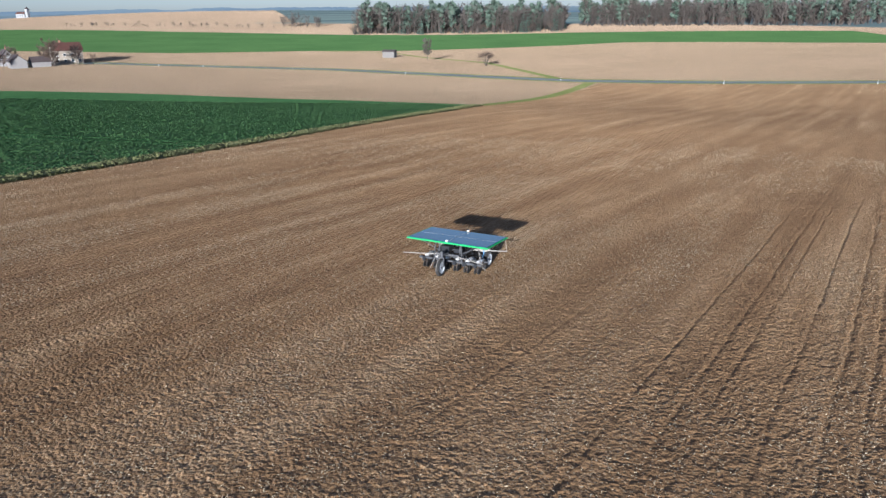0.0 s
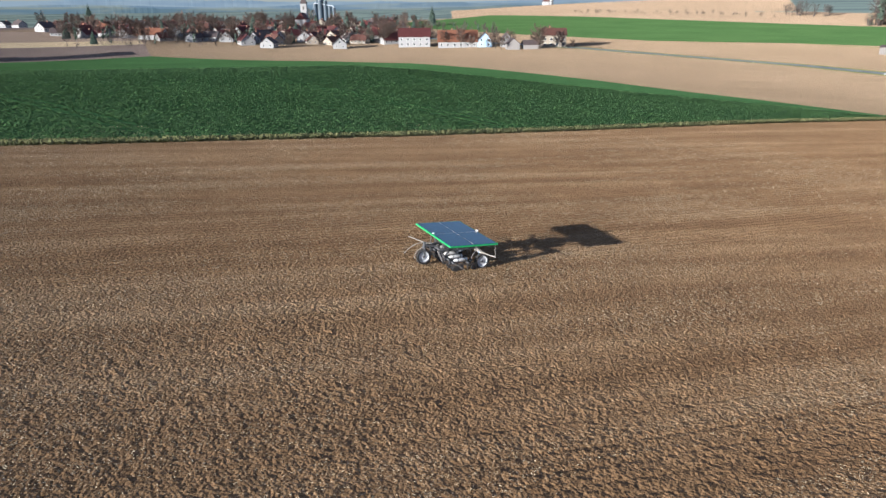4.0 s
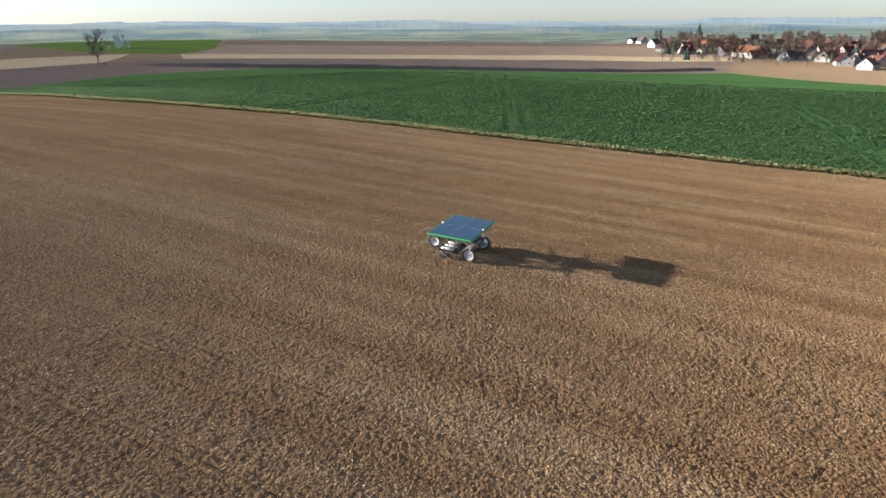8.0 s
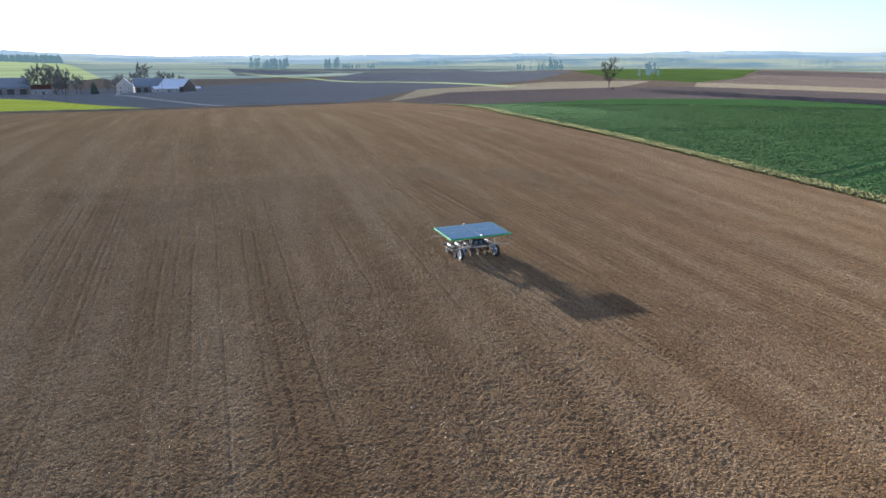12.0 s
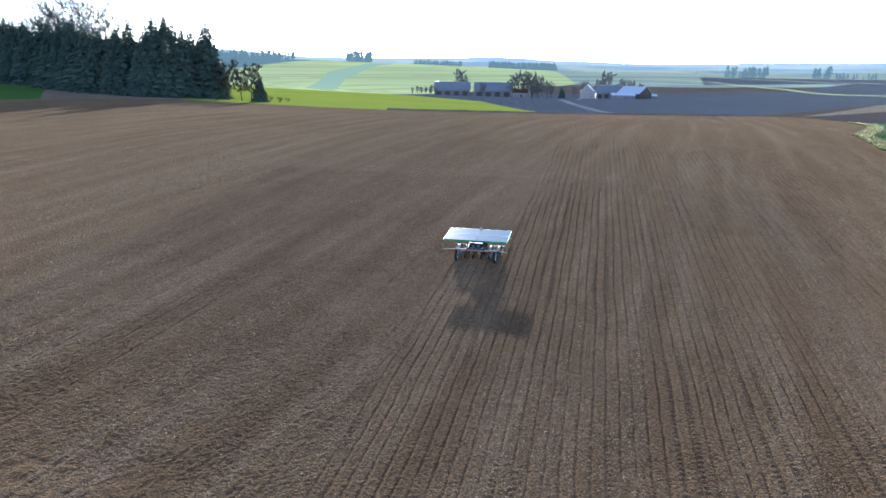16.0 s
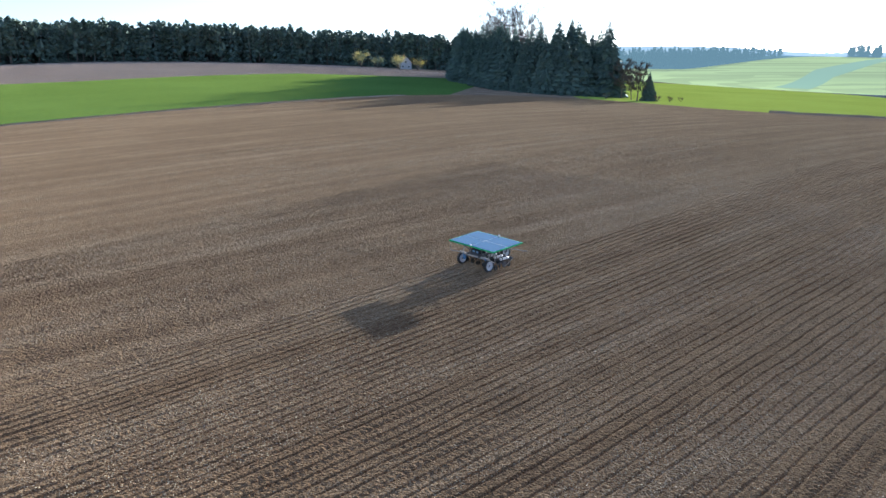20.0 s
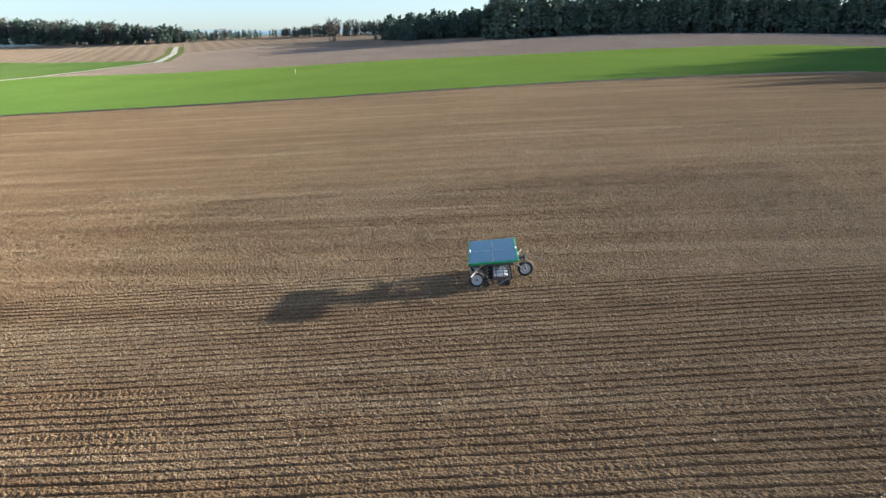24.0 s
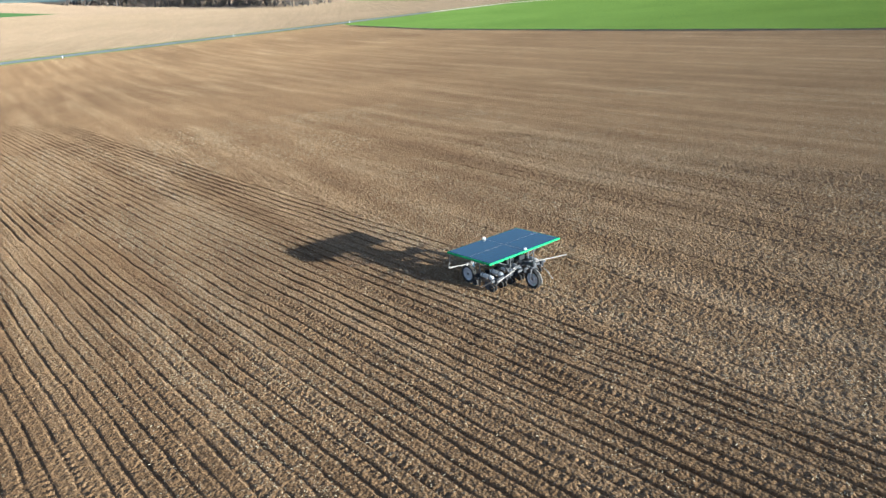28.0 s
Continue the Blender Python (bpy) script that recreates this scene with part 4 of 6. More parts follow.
def grow_bare(rng, h, spread=0.42, twigs=1.0, fine=5, thick=0.0026):
    """Trunk, limbs and twigs of a leafless tree of height h."""
    trunk, crown = Soup(), Soup()
    r = h * 0.022
    p = Vector((0, 0, -0.3))
    lean = Vector((rng.uniform(-0.06, 0.06), rng.uniform(-0.06, 0.06), 1))
    levels = []
    for k in range(5):
        q = p + (lean + Vector((rng.uniform(-0.08, 0.08), rng.uniform(-0.08, 0.08), 0))) * h * (0.13 if k < 2 else 0.16)
        trunk.limb(p, q, r, r * 0.78, 8)
        p, r = q, r * 0.78
        if k:
            levels.append((q.copy(), r))
    for q, r in levels:
        n = 4 if q.z < h * 0.5 else 5
        a0 = rng.uniform(0, 6.28)
        for k in range(n):
            a = a0 + 6.283 * k / n + rng.uniform(-0.4, 0.4)
            up = rng.uniform(0.45, 1.0)
            d = Vector((math.cos(a), math.sin(a), up)).normalized()
            ln = h * spread * rng.uniform(0.65, 1.0) * (1.0 - 0.25 * q.z / h)
            m1 = q + d * ln * 0.5
            d2 = (d + Vector((0, 0, 0.35)) + unit(rng) * 0.3).normalized()
            m2 = m1 + d2 * ln * 0.5
            trunk.limb(q, m1, r * 0.6, r * 0.36, 5)
            trunk.limb(m1, m2, r * 0.36, r * 0.12, 4)
            for j in range(fine):
                s = q.lerp(m1, rng.uniform(0.4, 1)) if j % 2 else m1.lerp(m2, rng.uniform(0.1, 1))
                d3 = (d2 + unit(rng) * 0.9 + Vector((0, 0, 0.25))).normalized()
                e = s + d3 * ln * rng.uniform(0.25, 0.5)
                crown.limb(s, e, r * 0.13, r * 0.03, 3)
                for i in range(int(7 * twigs)):
                    s2 = s.lerp(e, rng.uniform(0.15, 1))
                    d4 = (d3 + unit(rng) * 0.9).normalized()
                    e2 = s2 + d4 * ln * rng.uniform(0.12, 0.28)
                    w = d4.orthogonal().normalized() * h * thick
                    crown.quad(s2 - w, s2 + w, e2)
                    w = d4.cross(w)
                    crown.quad(s2 - w, s2 + w, e2)
    return trunk, crown


def grow_far(rng, h, spread=0.36, limbs=16, twigs=5):
    """A leafless tree for the distance: trunk, limbs and coarse sprays of twigs."""
    trunk, crown = Soup(), Soup()
    trunk.limb(Vector((0, 0, -0.3)), Vector((rng.uniform(-0.03, 0.03) * h, rng.uniform(-0.03, 0.03) * h, h * 0.72)), h * 0.02, h * 0.006, 5)
    for k in range(limbs):
        z = h * (0.22 + 0.5 * k / limbs)
        a = 2.4 * k + rng.uniform(-0.5, 0.5)
        d = Vector((math.cos(a), math.sin(a), rng.uniform(0.5, 1.3))).normalized()
        s, e = Vector((0, 0, z)), Vector((0, 0, z)) + d * h * spread * rng.uniform(0.6, 1.0)
        trunk.limb(s, e, h * 0.006, h * 0.002, 3)
        for i in range(twigs):
            p = s.lerp(e, rng.uniform(0.35, 1))
            d2 = (d + unit(rng) * 0.9 + Vector((0, 0, 0.2))).normalized()
            w = d2.orthogonal().normalized() * h * 0.012
            crown.quad(p - w, p + w, p + d2 * h * rng.uniform(0.09, 0.2))
            w = d2.cross(w)
            crown.quad(p - w, p + w, p + d2 * h * rng.uniform(0.06, 0.15))
    return trunk, crown


def grow_spruce(rng, h, wide=0.17, tiers=22, per=11, full=1.25):
    """Trunk and drooping, ragged branch fans of a conifer."""
    trunk, crown = Soup(), Soup()
    trunk.limb(Vector((0, 0, -0.3)), Vector((0, 0, h * 0.96)), h * 0.014, h * 0.002, 7)
    for t in range(tiers):
        z = h * (0.07 + 0.92 * t / tiers)
        rr = h * wide * (1 - (t / tiers) ** full) + h * 0.012
        n = max(5, int(per * (1 - 0.45 * t / tiers)))
        a0 = rng.uniform(0, 6.28)
        for k in range(n):
            a = a0 + 6.283 * k / n + rng.uniform(-0.25, 0.25)
            ln = rr * rng.uniform(0.6, 1.18)
            out = Vector((math.cos(a), math.sin(a), 0))
            side = Vector((-out.y, out.x, 0))
            root = Vector((0, 0, z + rng.uniform(-0.01, 0.02) * h))
            tip = root + out * ln + Vector((0, 0, -ln * rng.uniform(0.15, 0.45)))
            m = root.lerp(tip, 0.6) + Vector((0, 0, ln * 0.07))
            w = side * ln * rng.uniform(0.20, 0.30)
            crown.quad(root, m - w + Vector((0, 0, -0.10 * ln)), tip, m)
            crown.quad(root, m, tip, m + w + Vector((0, 0, -0.10 * ln)))
            crown.quad(m - w * 1.15 + Vector((0, 0, -0.28 * ln)), m, tip + Vector((0, 0, -0.12 * ln)))
            crown.quad(m, m + w * 1.15 + Vector((0, 0, -0.28 * ln)), tip + Vector((0, 0, -0.12 * ln)))
    return trunk, crown


def grow_pine(rng, h):
    """A tall pine: bare lower stem and an uneven, clumpy top."""
    trunk, crown = Soup(), Soup()
    trunk.limb(Vector((0, 0, -0.3)), Vector((0, 0, h * 0.95)), h * 0.013, h * 0.003, 6)
    for k in range(24):
        z = h * rng.uniform(0.22, 0.98)
        a, ln = rng.uniform(0, 6.28), h * 0.15 * rng.uniform(0.3, 1.0) * (1.25 - z / h * 0.8)
        c = Vector((math.cos(a) * ln, math.sin(a) * ln, z))
        for i in range(5):
            o = c + unit(rng) * h * 0.045
            u, v = unit(rng) * h * 0.065, unit(rng) * h * 0.055
            crown.quad(o - u, o + v, o + u, o - v)
    return trunk, crown


def grow_bush(rng, h, n=60):
    trunk, crown = Soup(), Soup()
    for k in range(9):
        a = rng.uniform(0, 6.28)
        q = Vector((math.cos(a) * h * 0.3, math.sin(a) * h * 0.3, h * rng.uniform(0.4, 0.65)))
        trunk.limb(Vector((0, 0, -0.1)), q, h * 0.02, h * 0.008, 4)
        for j in range(n // 6):
            d = (unit(rng) + Vector((q.x, q.y, h * 0.5)) / h).normalized()
            e = q + d * h * rng.uniform(0.15, 0.42)
            w = d.orthogonal().normalized() * h * 0.007
            crown.quad(q - w, q + w, e)
            for i in range(6):
                s = q.lerp(e, rng.uniform(0.3, 1))
                d2 = (d + unit(rng)).normalized()
                w = d2.orthogonal().normalized() * h * 0.005
                crown.quad(s - w, s + w, s + d2 * h * 0.13)
    return trunk, crown


def tree(name, grown, mats, label, category="tree", group=""):
    """A tree thing from grown trunk and crown, kept at the origin as a model to copy."""
    ob = thing(name, Matrix(), label, category, group)
    for pn, soup, mat in zip(("trunk", "crown"), grown, mats):
        o = new(pn, soup.mesh(pn, mat))
        o.parent = ob
    return ob


rng = random.Random(11)


def drop_tree(model, x, y, scale=1.0, label=""):
    c = copy_thing(model, on_land(x, y, rng.uniform(0, 360)) @ Matrix.Scale(scale, 4))
    if label:
        tagged(c, label)
    return c


def remove(model):
    for o in (*model.children_recursive, model):
        bpy.data.objects.remove(o)


# The copse on the crest: tall spruces with a few bare trees above them.
SPRUCES = [tree("spruce", grow_spruce(random.Random(s), 19, w, 38, 15), (M_BARK, M_NEEDLE), "tall dark spruce in the copse at the field edge", "tree", "copse trees") for s, w in ((1, 0.29), (2, 0.25), (3, 0.31))]
BARES = [tree("bare_tree", grow_bare(random.Random(s), 23, 0.40, 2.2, 7, 0.0016), (M_BARK, M_TWIG), "leafless tall tree among the spruces", "tree", "copse trees") for s in (4, 5)]
edge = [(23.2, -155.3), (28.5, -151.6), (33.7, -148.0), (39.1, -148.2), (45.8, -151.1), (52.7, -158.0), (59.8, -166.2), (67.0, -175.8), (73.2, -185.2), (79.4, -197.0), (84.3, -208.2), (89.0, -218.7)]
for i, (x, y) in enumerate(edge):
    for depth in range(8):
        dx, dy = rng.uniform(-2, 2), rng.uniform(-2, 2)
        if depth > 4:
            depth, dx, dy = depth - 5, dx + 2.6, dy - 3.0
        s = rng.uniform(0.70, 1.0) * (1.06 if i < 3 else 1.0)
        drop_tree(SPRUCES[(i + depth) % 3], x + depth * 2.2 + dx, y - depth * 5.5 + dy, s)
for x, y, s in ((64.3, -191.2, 1.05), (59.5, -183.2, 1.12), (53.7, -180.2, 1.0), (70.4, -199.1, 1.05), (48.9, -172.1, 0.95), (75.3, -209.2, 0.9)):
    drop_tree(BARES[int(x) % 2], x, y, s)
SIDE = tree("bare_tree", grow_bare(random.Random(8), 10, 0.40, 3.2, 6, 0.0045), (M_BARK, M_TWIG), "small leafless tree beside the copse", "tree", "copse trees")
drop_tree(SIDE, 18.3, -150.0, 1.0)
drop_tree(SIDE, 12.8, -139.8, 0.92)
drop_tree(SIDE, 15.0, -146.1, 0.8)
drop_tree(SPRUCES[0], 10.8, -144.8, 0.38, "young spruce beside a leafless tree")
BUSH = tree("shrub", grow_bush(random.Random(9), 2.2), (M_BARK, M_TWIG_RED), "low leafless shrub at the field edge", "shrub")
for x, y, s in ((6.0, -147.2, 0.7), (8.6, -143.5, 0.9), (3.9, -151.1, 0.6), (20.8, -143.7, 0.8)):
    drop_tree(BUSH, x, y, s)

# Single trees out in the fields.
LONE = tree("lone_tree", grow_bare(random.Random(21), 13, 0.46, 2.8, 7, 0.0026), (M_BARK, M_TWIG), "broad leafless tree standing alone by a field path", "tree")
drop_tree(LONE, -265.7, -116.2, 1.0)
drop_tree(BUSH, -262.4, -112.8, 0.8)
NTREE = tree("young_tree", grow_bare(random.Random(23), 10, 0.36, 3.0, 7, 0.0065), (M_BARK, M_TWIG), "young leafless tree on a grass strip between fields", "tree")
drop_tree(NTREE, -5, 310, 1.0)
NBUSH = tree("shrub", grow_bush(random.Random(24), 6.5, 120), (M_BARK, M_TWIG_RED), "reddish leafless shrub on a grass strip", "shrub")
drop_tree(NBUSH, 19.0, 265.1, 1.0)
BLOSSOM = tree("budding_tree", grow_bush(random.Random(25), 9.0, 160), (M_BARK, M_BUD), "pale budding tree in front of the forest", "tree")
for x, y, s in ((176, -293, 1.0), (169, -298, 0.7), (151, -287, 0.85), (144, -294, 0.7)):
    drop_tree(BLOSSOM, x, y, s)
# Trees between the houses and round the farm.
YARD = tree("yard_tree", grow_far(random.Random(26), 12, 0.40, 26, 13), (M_BARK, M_TWIG_RED), "leafless garden tree between village houses", "tree", "village trees")
for x, y, s in ((-179, 310, 1.05), (-187, 318, 0.8), (-194, 296, 0.6), (-202, 302, 0.75), (-209, 309, 0.7), (-216, 300, 0.6), (-173, 320, 0.8), (-188, 335, 0.9), (-236, 316, 0.9), (-245, 311, 0.7), (-174, 302, 0.6), (-161, 312, 0.45), (-225, 302, 0.95), (-234, 299, 0.8), (-198, 311, 0.8), (-261, 318, 0.9), (-277, 296, 1.15), (-283, 303, 1.1), (-290, 296, 0.9), (-305, 271, 0.7), (-317, 258, 0.6), (-333, 271, 0.7), (-367, 262, 0.6), (-403, 242, 0.9), (-414, 235, 0.8), (-443, 218, 1.1), (-450, 211, 0.9), (-457, 195, 0.7), (-479, 222, 1.0), (-467, 260, 1.0), (-389, 296, 0.9), (-422, 339, 1.1), (-438, 361, 1.2), (-366, 338, 1.0), (-343, 361, 1.1), (-399, 372, 1.2), (-465, 406, 1.3), (-488, 372, 1.2), (-522, 339, 1.1), (-310, 338, 1.0), (-298, 361, 1.0)):
    drop_tree(YARD, x, y, s)
for k in range(110):
    a, far = radians(rng.uniform(292, 319)), rng.uniform(455, 760)
    drop_tree(YARD, 25 + far * math.sin(a), -15 + far * math.cos(a), rng.uniform(0.6, 1.15))
for x, y, s in ((-538, 251, 1.0), (-397, 490, 0.9), (-404, 496, 0.6), (-303, 310, 0.7), (-408, 232, 0.6), (-434, 271, 0.6), (-623, 272, 0.6), (-366, 305, 0.6)):
    drop_tree(SPRUCES[1], x, y, s, "dark garden conifer by the village")
for k in range(26):
    a, far = radians(rng.uniform(293, 319)), rng.uniform(460, 700)
    drop_tree(SPRUCES[k % 3], 25 + far * math.sin(a), -15 + far * math.cos(a), rng.uniform(0.35, 0.7), "dark garden conifer by the village")
FARMTREE = tree("farm_tree", grow_bare(random.Random(27), 13, 0.42, 2.4, 6, 0.0075), (M_BARK, M_HAZETWIG), "leafless tree beside the farm buildings", "tree", "farm trees")
for x, y, s in ((-170, -534, 0.9), (-211, -524, 0.8), (-217, -531, 1.0), (-227, -524, 0.9), (-262, -531, 1.1), (-127, -558, 0.5), (-121, -564, 0.5), (-134, -567, 0.6), (-217, -558, 1.1), (-225, -563, 1.2), (-233, -558, 1.0), (-181, -625, 1.0), (-293, -568, 1.1), (-300, -577, 1.0), (-242, -535, 0.6), (-271, -557, 0.8), (-315, -524, 0.6)):
    drop_tree(FARMTREE, x, y, s)
for x, y, s in ((-114, -552, 0.45), (-121, -549, 0.5), (-128, -546, 0.4), (-134, -552, 0.5), (-162, -575, 1.7), (-200, -540, 1.5), (-206, -534, 1.7), (-212, -530, 1.6), (-217, -526, 1.4), (-222, -520, 1.1), (-286, -540, 1.7), (-296, -530, 1.2), (-303, -526, 1.1), (-310, -522, 0.9), (-252, -532, 0.8)):
    drop_tree(FARMTREE, x, y, s)
for x, y, s in ((-233, -516, 0.55), (-236, -519, 0.45)):
    drop_tree(SPRUCES[1], x, y, s, "small dark conifer beside the farm")


# ---- woods ----
def wood(name, spots, models, label, category="forest"):
    """Many trees joined into one piece of woodland (trunks and crowns keep their materials)."""
    v, f, mi, mats = [], [], [], []
    n0 = 0
    cache = []
    for trunk, crown, m1, m2 in models:
        for m in (m1, m2):
            if m not in mats:
                mats.append(m)
        tv, cv = np.array([tuple(p) for p in trunk.v]), np.array([tuple(p) for p in crown.v])
        cache.append((np.vstack([tv, cv]), trunk.f, [tuple(i + len(tv) for i in q) for q in crown.f], mats.index(m1), mats.index(m2)))
    for x, y, s, k in spots:
        vv, tf, cf, a, b = cache[k % len(cache)]
        w = rng.uniform(0, 6.28)
        c, d = math.cos(w) * s, math.sin(w) * s
        p = np.column_stack([vv[:, 0] * c - vv[:, 1] * d + x, vv[:, 0] * d + vv[:, 1] * c + y, vv[:, 2] * s * rng.uniform(0.9, 1.1) + float(relief(x, y))])
        v.append(p)
        f.extend(tuple(i + n0 for i in q) for q in tf)
        f.extend(tuple(i + n0 for i in q) for q in cf)
        mi.extend([a] * len(tf) + [b] * len(cf))
        n0 += len(p)
    me = bpy.data.meshes.new(name)
    me.from_pydata(np.vstack(v).tolist(), [], f)
    for m in mats:
        me.materials.append(m)
    me.polygons.foreach_set("material_index", mi)
    return tagged(new(name, me), label, category, kind="stuff")


def fill(poly, count, smin, smax, seed, kinds=4):
    r2, out = random.Random(seed), []
    xs, ys = [p[0] for p in poly], [p[1] for p in poly]
    while len(out) < count:
        x, y = r2.uniform(min(xs), max(xs)), r2.uniform(min(ys), max(ys))
        if inside(poly, np.array([x]), np.array([y]))[0]:
            out.append((x, y, r2.uniform(smin, smax), r2.randrange(kinds)))
    return out


def lowbare(seed, h):
    t, c = grow_far(random.Random(seed), h)
    return t, c, M_TWIG, M_TWIG


def lowbush(seed, h):
    t, c = grow_bush(random.Random(seed), h, 24)
    return t, c, M_TWIG, M_TWIG_RED


def lowspruce(seed, h, w=0.16):
    t, c = grow_spruce(random.Random(seed), h, w, 9, 6, 2.4)
    return t, c, M_BARK, M_NEEDLE


def lowpine(seed, h):
    t, c = grow_pine(random.Random(seed), h)
    return t, c, M_BARK, M_PINE


MIXED = [lowbare(31, 19), lowbare(32, 21), lowbush(35, 9), lowbare(33, 17), lowbush(36, 7), lowpine(34, 20)]
DARK = [lowspruce(41, 17, 0.20), lowpine(42, 18.0), lowspruce(43, 15.5, 0.22), lowpine(44, 17.0)]
wood("wood", fill([(-77, 633), (118, 656), (130, 712), (46, 724), (-72, 693)], 600, 0.94, 1.38, 51, 7), MIXED + [lowspruce(37, 18)], "leafless brown wood above a green field")
wood("wood", fill([(145, 717), (382, 675), (470, 711), (462, 748), (165, 766)], 760, 0.94, 1.38, 52, 6), MIXED, "leafless brown wood along the hill")
wood("hedgerow", fill([(-361, 684), (-158, 694), (-157, 703), (-361, 695)], 60, 0.13, 0.31, 53, 3), MIXED, "scrubby leafless hedge between fields", "hedge")
wood("hedgerow", fill([(-169, 716), (-118, 716), (-117, 732), (-168, 733)], 22, 0.33, 0.77, 54, 3), MIXED, "leafless scrub on the hill", "hedge")
wood("forest", fill(band([(89, -448), (107, -370), (209, -324), (282, -227), (295, -167)], 0, 34), 1500, 0.97, 1.13, 55), DARK, "dark conifer forest behind the brown field")
wood("forest", fill([(295, -167), (338, -181), (388, -208), (360, -237), (321, -209)], 300, 0.88, 1.21, 56), DARK, "dark conifer forest on the rise")
wood("forest", fill([(362, -208), (385, -188), (425, -200), (425, -238), (388, -234)], 110, 0.80, 1.05, 59), DARK, "dark conifer forest on the rise")
wood("forest", fill([(388, -151), (471, -161), (471, -206), (371, -197)], 260, 0.61, 0.99, 57), DARK, "conifers at the forest corner")
# the forest along the eastern horizon: line and height of its trees
HORIZON = ((940, 222, 26), (889, 172, 27), (776, 78, 19), (710, 31, 17), (643, -32, 13), (649, -72, 8), (651, -120, 7), (610, -163, 10), (594, -201, 11), (575, -250, 12), (548, -300, 12))
spots, woodsman = [], random.Random(58)
for (x0, y0, h0), (x1, y1, h1) in zip(HORIZON, HORIZON[1:]):
    run = Vector((x1 - x0, y1 - y0))
    back = Vector((-run.y, run.x)).normalized()
    for k in range(int(run.length * 1.5)):
        t, deep = woodsman.random(), woodsman.uniform(0, 30)
        spots.append((x0 + run.x * t + back.x * deep, y0 + run.y * t + back.y * deep, (h0 + (h1 - h0) * t) / 17 * woodsman.uniform(0.8, 1.15), woodsman.choice((0, 1, 1, 2, 3, 3, 4, 5))))
wood("forest", spots, DARK + MIXED[:2], "dark conifer forest with some leafless trees along the horizon")
wood("grove", fill([(553, 117), (634, 117), (708, 302), (651, 346), (612, 239), (599, 188)], 420, 1.38, 1.93, 61, 8), MIXED + DARK[:2], "brown grove at the meadow edge")
wood("forest", fill([(618, 345), (655, 330), (690, 352), (600, 470), (575, 440)], 260, 1.25, 1.65, 78, 2), DARK[::2], "tall dark forest edge behind the grove")
wood("copse", fill([(476, -125), (493, -131), (500, -140), (482, -138)], 7, 0.66, 0.94, 62, 2), MIXED[:2], "group of thin bare trees on the ridge", "trees")
wood("garden_scrub", [(25 + far * math.sin(radians(a)), -15 + far * math.cos(radians(a)), size, k) for a, far, size, k in ((rng.uniform(293, 325), rng.uniform(446, 640), rng.uniform(0.16, 0.42), rng.randrange(6)) for _ in range(440))], MIXED, "dark leafless garden bushes and hedges between the houses", "hedge")
wood("riverside_trees", fill([(365, 242), (435, 342), (452, 437), (454, 563), (528, 586), (525, 458), (474, 332), (414, 247)], 330, 0.66, 1.43, 63, 5), MIXED, "leafless willows and scrub below the road", "trees")
# conifers whose trunks and crowns both carry the painted haze glow
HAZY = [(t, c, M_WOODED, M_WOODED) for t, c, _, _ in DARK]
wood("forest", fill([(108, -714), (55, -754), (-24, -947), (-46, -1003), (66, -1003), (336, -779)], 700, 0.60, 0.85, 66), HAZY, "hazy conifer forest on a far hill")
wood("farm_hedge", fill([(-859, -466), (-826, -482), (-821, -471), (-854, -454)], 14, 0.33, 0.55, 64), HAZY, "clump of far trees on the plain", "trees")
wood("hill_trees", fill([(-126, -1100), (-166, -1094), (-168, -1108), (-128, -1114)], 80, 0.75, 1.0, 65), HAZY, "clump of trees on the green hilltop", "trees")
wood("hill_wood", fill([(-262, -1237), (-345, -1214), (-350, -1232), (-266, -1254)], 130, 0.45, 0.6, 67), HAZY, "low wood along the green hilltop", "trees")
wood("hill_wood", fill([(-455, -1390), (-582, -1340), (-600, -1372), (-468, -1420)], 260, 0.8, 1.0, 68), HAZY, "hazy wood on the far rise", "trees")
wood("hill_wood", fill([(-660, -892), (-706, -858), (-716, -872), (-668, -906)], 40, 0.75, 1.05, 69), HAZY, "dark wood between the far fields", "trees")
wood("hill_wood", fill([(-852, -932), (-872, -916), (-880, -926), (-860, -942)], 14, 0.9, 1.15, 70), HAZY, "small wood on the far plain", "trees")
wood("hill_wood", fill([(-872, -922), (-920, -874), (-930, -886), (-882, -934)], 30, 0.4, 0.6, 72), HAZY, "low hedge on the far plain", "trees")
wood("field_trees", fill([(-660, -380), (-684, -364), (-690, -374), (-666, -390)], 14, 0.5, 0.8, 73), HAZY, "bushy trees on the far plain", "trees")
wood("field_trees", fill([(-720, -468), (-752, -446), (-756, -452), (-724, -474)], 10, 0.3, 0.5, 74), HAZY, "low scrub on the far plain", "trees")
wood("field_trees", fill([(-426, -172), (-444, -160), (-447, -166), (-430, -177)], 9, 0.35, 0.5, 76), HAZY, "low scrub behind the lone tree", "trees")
for m in SPRUCES + BARES + [SIDE, BUSH, LONE, NTREE, NBUSH, BLOSSOM, YARD, FARMTREE]:
    remove(m)


# ---- far hills ----
SKYLINE = ((170, 1.16), (178, 1.07), (184, 0.57), (194, 0.74), (201, 0.77), (208, 0.5), (216, 0.46), (228, 0.47), (242, 0.79), (254, 0.81), (265, 0.77), (274, 0.83), (284, 0.62), (296, 0.71), (308, 0.51), (320, 0.51), (330, 0.46), (344, 0.6), (400, 0.4), (420, 0.3), (450, 0.8), (490, 0.85), (530, 1.16))


